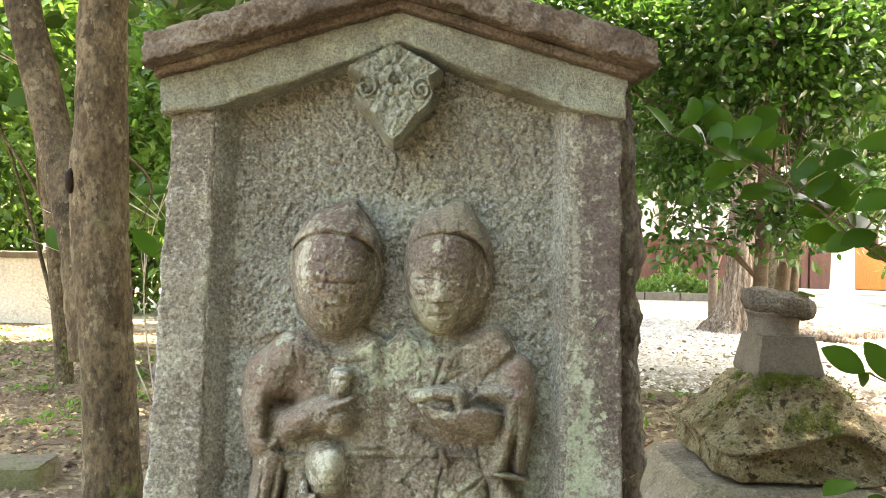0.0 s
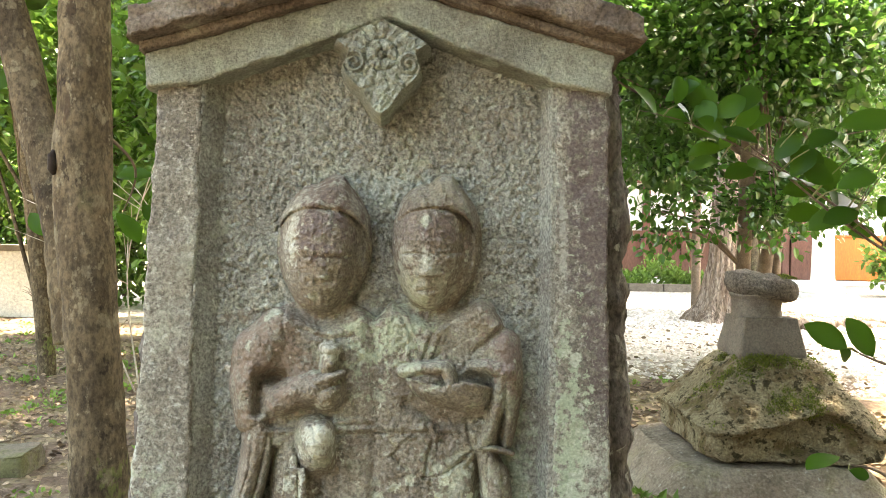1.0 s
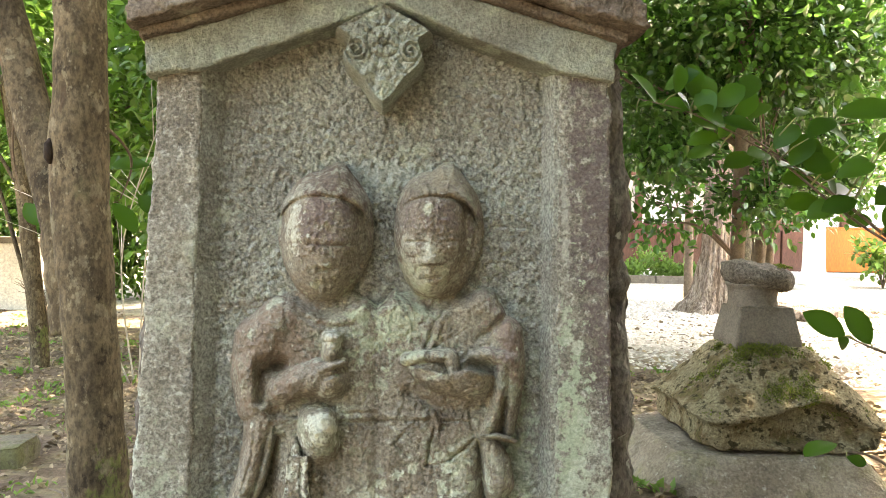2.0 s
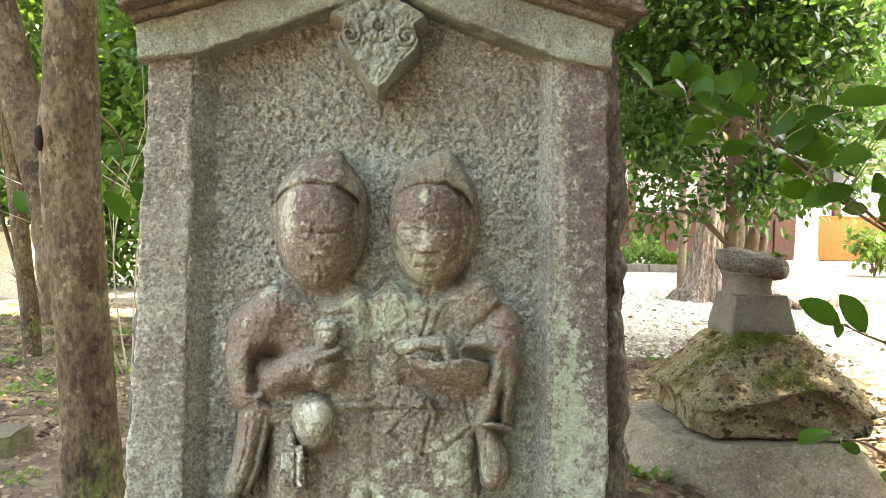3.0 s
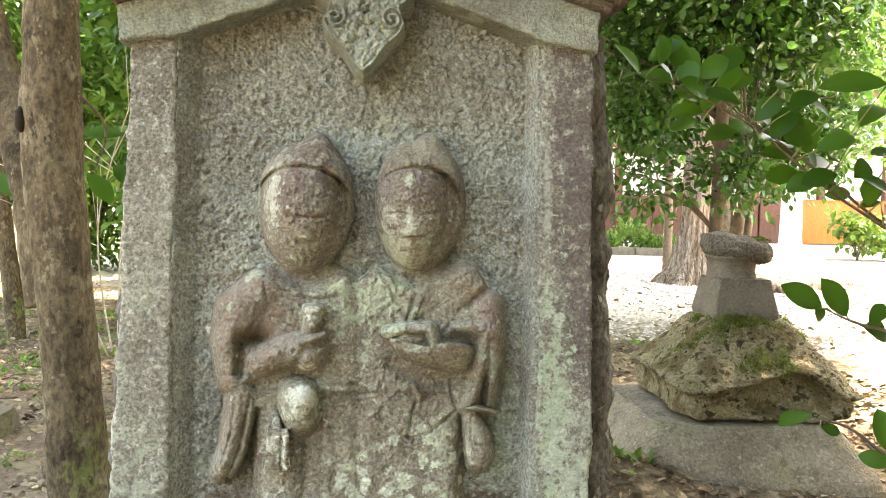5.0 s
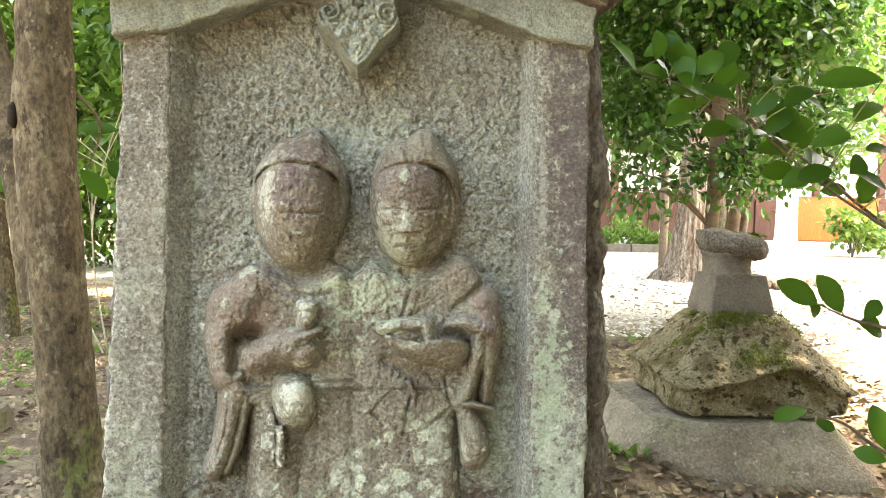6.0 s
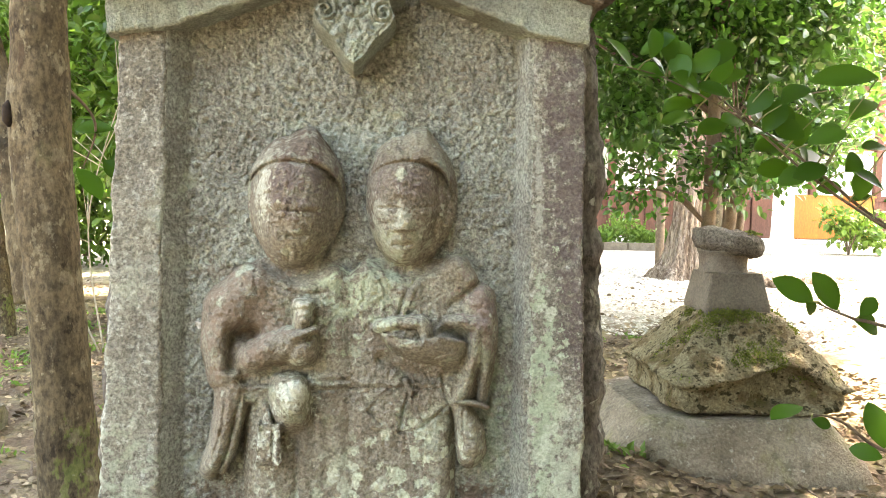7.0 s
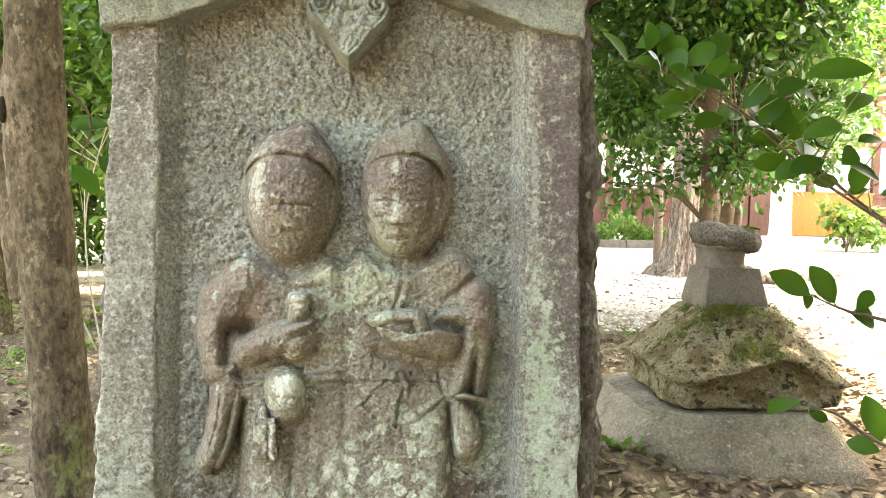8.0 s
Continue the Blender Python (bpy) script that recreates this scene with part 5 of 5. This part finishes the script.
UPPER = [(0.555, 1.021, 0.517, 1.092), (0.570, 1.027, 0.583, 1.089), (0.628, 1.027, 0.622, 1.101), (0.713, 1.021, 0.762, 1.092), (0.691, 0.994, 0.651, 1.050), (0.776, 1.000, 0.826, 1.051), (0.828, 0.993, 0.862, 1.020), (0.793, 0.929, 0.836, 0.983), (0.841, 0.947, 0.901, 0.998), (0.950, 0.941, 0.902, 0.987), (0.860, 0.905, 0.932, 0.934), (0.900, 0.870, 0.969, 0.905), (0.947, 0.845, 1.032, 0.864), (0.991, 0.819, 1.039, 0.857), (1.076, 0.785, 1.020, 0.823), (1.092, 1.022, 0.948, 1.020), (1.046, 0.931, 1.115, 0.993), (1.107, 0.873, 1.049, 0.878), (0.740, 0.957, 0.677, 0.994), (0.697, 0.930, 0.639, 0.925), (0.787, 0.893, 0.850, 0.895), (1.127, 0.775, 1.084, 0.768), (0.506, 1.003, 0.532, 1.020), (1.026, 0.900, 0.969, 0.918)]
SIDE = [(0.928, 0.554, 0.840, 0.600), (0.994, 0.534, 0.934, 0.610), (1.035, 0.524, 1.069, 0.563), (1.032, 0.513, 1.103, 0.498), (0.924, 0.551, 0.958, 0.523)]
LOWER = [(0.932, 0.313, 0.970, 0.302), (1.117, 0.240, 1.086, 0.335), (1.118, 0.219, 1.062, 0.234)]
spray([(1.75, 0.35, 0.40), (1.40, 0.35, 0.56), (1.131, 0.35, 0.702), (0.962, 0.35, 0.800), (0.820, 0.35, 0.905), (0.719, 0.35, 0.960), (0.610, 0.35, 1.005), (0.515, 0.35, 1.025)], [0.0045, 0.004, 0.0034, 0.0028, 0.0023, 0.002, 0.0016, 0.0012], UPPER, 0.35, extra=20)
spray([(1.40, 0.37, 0.56), (1.12, 0.37, 0.72), (0.95, 0.37, 0.84), (0.80, 0.36, 0.93), (0.70, 0.36, 1.0)], [0.004, 0.0035, 0.003, 0.0022, 0.0013], [], 0.37, extra=14)
spray([(1.75, 0.30, 0.30), (1.35, 0.30, 0.43), (1.105, 0.30, 0.500), (1.019, 0.30, 0.520), (0.955, 0.30, 0.545)], [0.008, 0.006, 0.004, 0.003, 0.0015], SIDE, 0.30, lean=0.02, face=(0, -1, 0.3))
spray([(1.75, 0.30, 0.10), (1.35, 0.30, 0.17), (1.12, 0.30, 0.235), (1.005, 0.30, 0.305), (0.945, 0.30, 0.318)], [0.008, 0.006, 0.004, 0.003, 0.0015], LOWER, 0.30, lean=0.02, face=(0, -1, 0.5))
put_leaf(Vector((0.924, 0.30, 0.334)) - S0, Vector((0.849, 0.29, 0.322)) - S0, shrub, (0.1, -0.1, 1.6))
limb_mesh("stem", [(0.0, 0.02, -0.03), (0.0, 0.02, 0.2), (0.0, 0.04, 0.5), (0.05, 0.1, 1.2)], [0.022, 0.02, 0.016, 0.008], M_TWIG, shrub, 10, 24, 0.1, 1)
crown_mesh(shrub, 97, [(0.25, 0.2, 1.1, 0.35, 0.4, 0.5), (0.3, 0.1, 0.5, 0.3, 0.35, 0.35)], 120, 7, 0.095, M_LEAF_NEAR, 0.1, 0.2, LEAF, LEAF_FACES)


# a low spray of the twin-stemmed tree, seen between its trunk and the stele
for b, t in (((-0.664, 1.0, 0.921), (-0.767, 0.99, 0.928)), ((-0.765, 1.0, 0.815), (-0.690, 0.98, 0.742)), ((-1.00, 1.0, 0.81), (-0.945, 0.97, 0.752)), ((-0.70, 1.02, 0.84), (-0.64, 1.0, 0.79)), ((-1.10, 0.95, 1.02), (-1.15, 0.93, 0.96)), ((-1.02, 0.95, 1.18), (-1.09, 0.93, 1.15))):
    put_leaf(Vector(b) - T0, Vector(t) - T0, twin, (0, -0.8, 0.6))
limb_mesh("twig", [(-0.05, 0.05, 1.0), (-0.06, 0.3, 0.95), (-0.10, 0.44, 0.90), (-0.13, 0.44, 0.82)], [0.005, 0.004, 0.003, 0.0015], M_TWIG, twin, 6, 16, 0, 3, "", 0)
limb_mesh("twig", [(-0.24, 0.12, 1.08), (-0.34, 0.3, 1.10), (-0.40, 0.40, 0.95), (-0.38, 0.42, 0.81)], [0.005, 0.004, 0.003, 0.0015], M_TWIG, twin, 6, 16, 0, 4, "", 0)


# leafless stems and a leaning sapling on the wooded side
def bare_shrub(label, foot, count, height, seed, mat):
    rs = np.random.RandomState(seed)
    t = empty("bare_shrub", label, "shrub", pose(*foot))
    for k in range(count):
        a, lean = rs.rand() * 6.28, rs.uniform(0.1, 0.45) * height
        top = height * rs.uniform(0.6, 1.0)
        pts = [(0.03 * math.cos(a), 0.03 * math.sin(a), -0.02), (0.4 * lean * math.cos(a), 0.4 * lean * math.sin(a), top * 0.5), (lean * math.cos(a + 0.5), lean * math.sin(a + 0.5), top)]
        stem = limb_mesh("stem", pts, [0.005, 0.0035, 0.0015], mat, t, 5, 12, 0, k, "", 0)
        for q in range(6):
            f = rs.uniform(0.45, 0.95)
            b = Vector(along(pts, 20)[int(19 * f)])
            e = b + Vector((rs.normal() * 0.12, rs.normal() * 0.12, rs.uniform(0.05, 0.18))) * height
            v, g = tube_data([tuple(b), tuple(b.lerp(e, 0.5) + Vector((0, 0, 0.01))), tuple(e)], [0.003, 0.002, 0.001], 4)
            mesh_object("twig", v, g, mat, stem)


bare_shrub("leafless grey-brown shrub on the litter", (-2.35, 4.2, 0), 12, 0.55, 3, M_TWIG)
bare_shrub("tall pale leafless stems behind the stele", (-1.22, 2.6, 0), 6, 2.1, 6, M_PALETWIG)
evergreen("sapling", "thin leaning sapling beside the litter", (-1.86, 3.0, 0), [([(0, 0, -0.05), (-0.02, 0, 0.24), (-0.10, 0, 0.92), (-0.3, 0.1, 1.9)], [0.05, 0.045, 0.04, 0.02])],
          [(-0.4, 0.2, 2.0, 0.4, 0.3, 0.3), (-0.7, 0.1, 1.55, 0.35, 0.3, 0.25)], 137, 160, 9, 0.075, M_LEAF_FAR, 0.1, 4, M_BARK)

# ---------------------------------------------------------------- the hall across the yard
hall = empty("shrine_hall", "red-brown timber hall with white plaster walls across the yard", "building", pose(0, 17.5, 0))
part("podium", block(4.0, 24.0, -0.55, 6.0, -0.1, 0.10, 0.02), M_WHITESTONE, hall, "low pale stone podium")
part("wall", block(4.5, 23.0, 0.12, 0.30, 0.10, 6.2), M_PLASTER, hall, "white plaster wall")
for x0 in np.arange(4.5, 22.9, 0.92):
    part("wainscot_board", block(x0 + 0.01, x0 + 0.91, 0.06, 0.12, 0.10, 1.14, 0.008), M_WOOD, hall)
for x0 in np.arange(4.5, 23.0, 1.84):
    part("post", block(x0 - 0.09, x0 + 0.09, 0.0, 0.2, 0.10, 6.2, 0.012), M_WOOD, hall)
for z0 in np.arange(3.95, 6.1, 0.23):
    part("siding_board", block(4.5, 23.0, 0.05, 0.118, z0, z0 + 0.222, 0.006), M_WOOD, hall)
for z0, h in ((1.14, 0.14), (2.5, 0.18), (3.3, 0.12), (3.75, 0.2)):
    part("beam", block(4.4, 23.1, -0.02, 0.14, z0, z0 + h, 0.012), M_WOOD, hall)
part("door", block(10.15, 10.85, -0.03, 0.05, 0.10, 1.95, 0.01), M_WOOD, hall, "brown timber door")
part("orange_board", block(11.15, 13.40, -0.30, -0.24, 0.12, 1.22, 0.012), M_ORANGE, hall, "bright orange varnished board")
part("board_edge", block(11.12, 13.43, -0.33, -0.22, 1.22, 1.27, 0.01), M_ORANGE, hall)
bm = bmesh.new()
v = [bm.verts.new((x, y, z + 1.6)) for x, y, z in ((3.6, -1.6, 4.35), (24, -1.6, 4.35), (24, 3.2, 6.6), (3.6, 3.2, 6.6), (3.6, -1.6, 4.6), (24, -1.6, 4.6), (24, 3.2, 6.9), (3.6, 3.2, 6.9))]
for q in ((0, 3, 2, 1), (4, 5, 6, 7), (0, 1, 5, 4), (1, 2, 6, 5), (2, 3, 7, 6), (3, 0, 4, 7)):
    bm.faces.new([v[i] for i in q])
part("roof", bm, M_ROOF, hall, "dark sloping roof")
for x0 in np.arange(4.0, 23.8, 0.45):
    part("rafter", block(x0 - 0.05, x0 + 0.05, -1.5, 0.1, 5.78, 5.94, 0.0), M_WOOD, hall)

# the pale stone post in front of the hall
post = empty("stone_pedestal", "pale sunlit stone pedestal with a stepped foot", "pedestal", pose(7.42, 11.4, 0))
part("step", block(-0.42, 0.42, -0.42, 0.42, -0.03, 0.07, 0.015), M_WHITESTONE, post)
part("foot", block(-0.26, 0.26, -0.26, 0.26, 0.07, 0.2, 0.02), M_WHITESTONE, post)
v, f = loft_data(square_rings(along([(0.2, 0.25, 0, 0), (0.27, 0.19, 0, 0), (0.38, 0.165, 0, 0), (0.8, 0.155, 0, 0), (1.25, 0.148, 0, 0), (1.32, 0.13, 0, 0), (1.36, 0.07, 0, 0), (1.37, 0.01, 0, 0)], 30), 4))
mesh_object("shaft", v, f, M_WHITESTONE, post)

# a small feathery shrub in the sun before the hall
fern = empty("sunlit_shrub", "small yellow-green feathery shrub in full sun", "shrub", pose(9.05, 11.9, 0))
for k in range(9):
    a = 0.7 * k
    limb_mesh("stem", [(0, 0, -0.02), (0.12 * math.cos(a), 0.12 * math.sin(a), 0.35), (0.5 * math.cos(a), 0.4 * math.sin(a), 0.55 + 0.03 * k)], [0.012, 0.009, 0.004], M_TWIG, fern, 6, 10, 0, k, "", 0)
crown_mesh(fern, 131, [(0, 0, 0.62, 0.75, 0.4, 0.25), (0.3, 0, 0.35, 0.7, 0.3, 0.22)], 70, 8, 0.15, M_GRASS, 0.12, 0.35)

# raised bed with its kerb at the far side of the yard
bed = empty("planting_bed", "low raised bed with a grey kerb and green groundcover", "flower bed", pose(4.9, 12.6, 0))
part("soil", block(-1.2, 1.4, 0, 1.2, -0.02, 0.09), M_SOIL, bed)
for k in range(4):
    part("kerb_stone", block(-1.25 + 0.67 * k, -0.60 + 0.67 * k, -0.14, 0.0, -0.02, 0.14, 0.015), M_GORIN, bed)
rs = np.random.RandomState(4)
n = 2600
P = np.column_stack([rs.uniform(-1.15, 1.35, n), rs.uniform(0.03, 1.1, n), 0.09 + 0.22 * rs.rand(n) ** 2])
P[:, 2] += 0.45 * np.exp(-(((P[:, 0] - 0.2) / 0.3) ** 2)) * rs.rand(n)
v, f = leaf_cloud(P, rs.normal(size=(n, 3)) * 0.7 + np.array((0, -0.2, 0.8)), rs.normal(size=(n, 3)), rs.uniform(0.06, 0.14, n))
tagged(mesh_object("groundcover", v, f, M_GRASS, bed, "", False), kind="stuff")

# the pale wall at the side of the grounds
wall = part("garden_wall", block(-9.0, -3.30, 6.05, 6.22, -0.05, 0.62, 0.012), M_GARDENWALL, None)
tagged(wall, "low pale plastered garden wall", "wall", kind="structure")
part("coping", block(-9.05, -3.26, 6.0, 6.27, 0.62, 0.68, 0.012), M_GORIN, wall)

# the squared stone lying by the tree
v, f = loft_data(square_rings(along([(-0.10, 0.16, 0, 0), (-0.02, 0.158, 0, 0), (0.030, 0.156, 0, 0), (0.046, 0.150, 0, 0), (0.052, 0.138, 0, 0), (0.053, 0.01, 0, 0)], 30), 16, 96))
v = np.asarray(v) * np.array((1.0, 0.58, 1.0)) + np.array((0, 0, 0.026))
stone = mesh_object("squared_stone", roughen(roughen(v, 0.005, 9, 6), 0.002, 40, 7), f, M_MOSSSTONE)
stone.matrix_world = pose(-1.25, 1.24, 0.0, 0, 0, 4)
tagged(stone, "squared grey stone with a mossy top on the ground", "stone")


# ---------------------------------------------------------------- litter, weeds and twigs on the ground
def scatter(rs, n, x0, x1, y0, y1, thin=None):
    P = np.column_stack([rs.uniform(x0, x1, n), rs.uniform(y0, y1, n)])
    return P if thin is None else P[thin(P[:, 0], P[:, 1])]


def litter():
    rs = np.random.RandomState(12)
    P = np.vstack([scatter(rs, 7500, 0.40, 2.3, 0.3, 2.9), scatter(rs, 14000, -3.2, -0.45, 0.5, 4.5), scatter(rs, 900, 1.0, 5.0, 2.6, 6.5), scatter(rs, 2500, -6, -1.5, 4, 6)])
    n = len(P)
    z = ground_height(P[:, 0], P[:, 1]) + 0.004 + 0.010 * rs.rand(n)
    d = rs.normal(size=(n, 3)) * np.array((1, 1, 0.16))
    v, f = leaf_cloud(np.column_stack([P, z]), d, rs.normal(size=(n, 3)) * 0.6 + np.array((0, 0, 1.0)), np.where(P[:, 0] < 0, rs.uniform(0.010, 0.032, n), rs.uniform(0.016, 0.05, n)), OVAL_LEAF, OVAL_FACES)
    ob = mesh_object("leaf_litter", v, f, M_LITTER, None, "", False)
    tagged(ob, "dry brown and tan fallen leaves on the soil", "leaf litter", kind="stuff")


def weeds():
    rs = np.random.RandomState(14)
    C = np.vstack([np.array([(0.70, 0.95), (0.66, 0.86), (0.74, 1.05), (0.78, 0.82), (0.62, 1.1), (0.70, 0.80), (0.72, 0.86), (0.66, 0.82), (0.69, 0.90), (0.71, 0.93), (0.67, 0.97), (-0.98, 1.0), (-1.15, 1.75), (-1.5, 2.2), (-1.3, 2.6), (-0.95, 1.45)]), scatter(rs, 120, -4, -0.7, 1.5, 5.5), scatter(rs, 14, 0.6, 1.6, 1.6, 3.0)])
    P = np.repeat(C, 22, 0) + rs.normal(size=(len(C) * 22, 2)) * 0.045
    n = len(P)
    z = ground_height(P[:, 0], P[:, 1]) + 0.004
    d = rs.normal(size=(n, 3)) * np.array((0.8, 0.8, 0.3)) + np.array((0, 0, 0.7))
    v, f = leaf_cloud(np.column_stack([P, z]), d, rs.normal(size=(n, 3)) * 0.6 + np.array((0, 0, 1.0)), rs.uniform(0.015, 0.045, n))
    tagged(mesh_object("weeds", v, f, M_GRASS, None, "", False), "small green weeds growing through the litter", "weeds", kind="stuff")


def twigs():
    rs = np.random.RandomState(15)
    items = []
    for x, y in np.vstack([scatter(rs, 90, 0.45, 2.2, 0.5, 3.0), scatter(rs, 90, -3, -0.6, 0.6, 4), scatter(rs, 50, 2.0, 5.0, 4.2, 6.6)]):
        a, s = rs.rand() * 6.28, rs.uniform(0.03, 0.13)
        z = float(ground_height(np.array(x), np.array(y))) + 0.008
        items.append(tube_data([(x, y, z), (x + s * math.cos(a), y + s * math.sin(a), z + 0.008), (x + 2 * s * math.cos(a + 0.2), y + 2 * s * math.sin(a + 0.2), z)], [0.004, 0.003, 0.002], 5))
    v, f = join_data(items)
    tagged(mesh_object("fallen_twigs", v, f, M_TWIG), "thin brown fallen twigs on the soil", "twigs", kind="stuff")


def pebbles():
    """Loose stones of the gravel yard."""
    rs = np.random.RandomState(19)
    P = np.vstack([scatter(rs, 9000, 0.9, 4.4, 2.6, 6.5, lambda x, y: y + 0.55 * x > 3.9), scatter(rs, 6000, 2.0, 7.5, 6.0, 11.0)])
    P = np.column_stack([P, ground_height(P[:, 0], P[:, 1])])
    n = len(P)
    size = rs.uniform(0.008, 0.026, n) * (1 + 0.8 * (P[:, 1] > 6))
    shape = np.array([(1, 0, 0), (0.3, 0.9, 0), (-0.8, 0.5, 0), (-0.7, -0.6, 0), (0.3, -0.9, 0), (0.1, 0, 0.7)])
    faces = [(0, 1, 5), (1, 2, 5), (2, 3, 5), (3, 4, 5), (4, 0, 5)]
    a = rs.rand(n) * 6.28
    c, d = np.cos(a)[:, None], np.sin(a)[:, None]
    x, y, z = shape[:, 0][None] * rs.uniform(0.7, 1.3, (n, 1)), shape[:, 1][None], shape[:, 2][None] * rs.uniform(0.6, 1.2, (n, 1))
    v = np.stack([P[:, 0:1] + size[:, None] * (x * c - y * d), P[:, 1:2] + size[:, None] * (x * d + y * c), P[:, 2:3] + size[:, None] * z - 0.002], -1)
    f = [tuple(6 * i + q for q in g) for i in range(n) for g in faces]
    tagged(mesh_object("gravel", v.reshape(-1, 3), f, M_GRAVEL, None, "", False), "loose pale pebbles strewn over the yard", "gravel", kind="stuff")


litter()
pebbles()
weeds()
twigs()
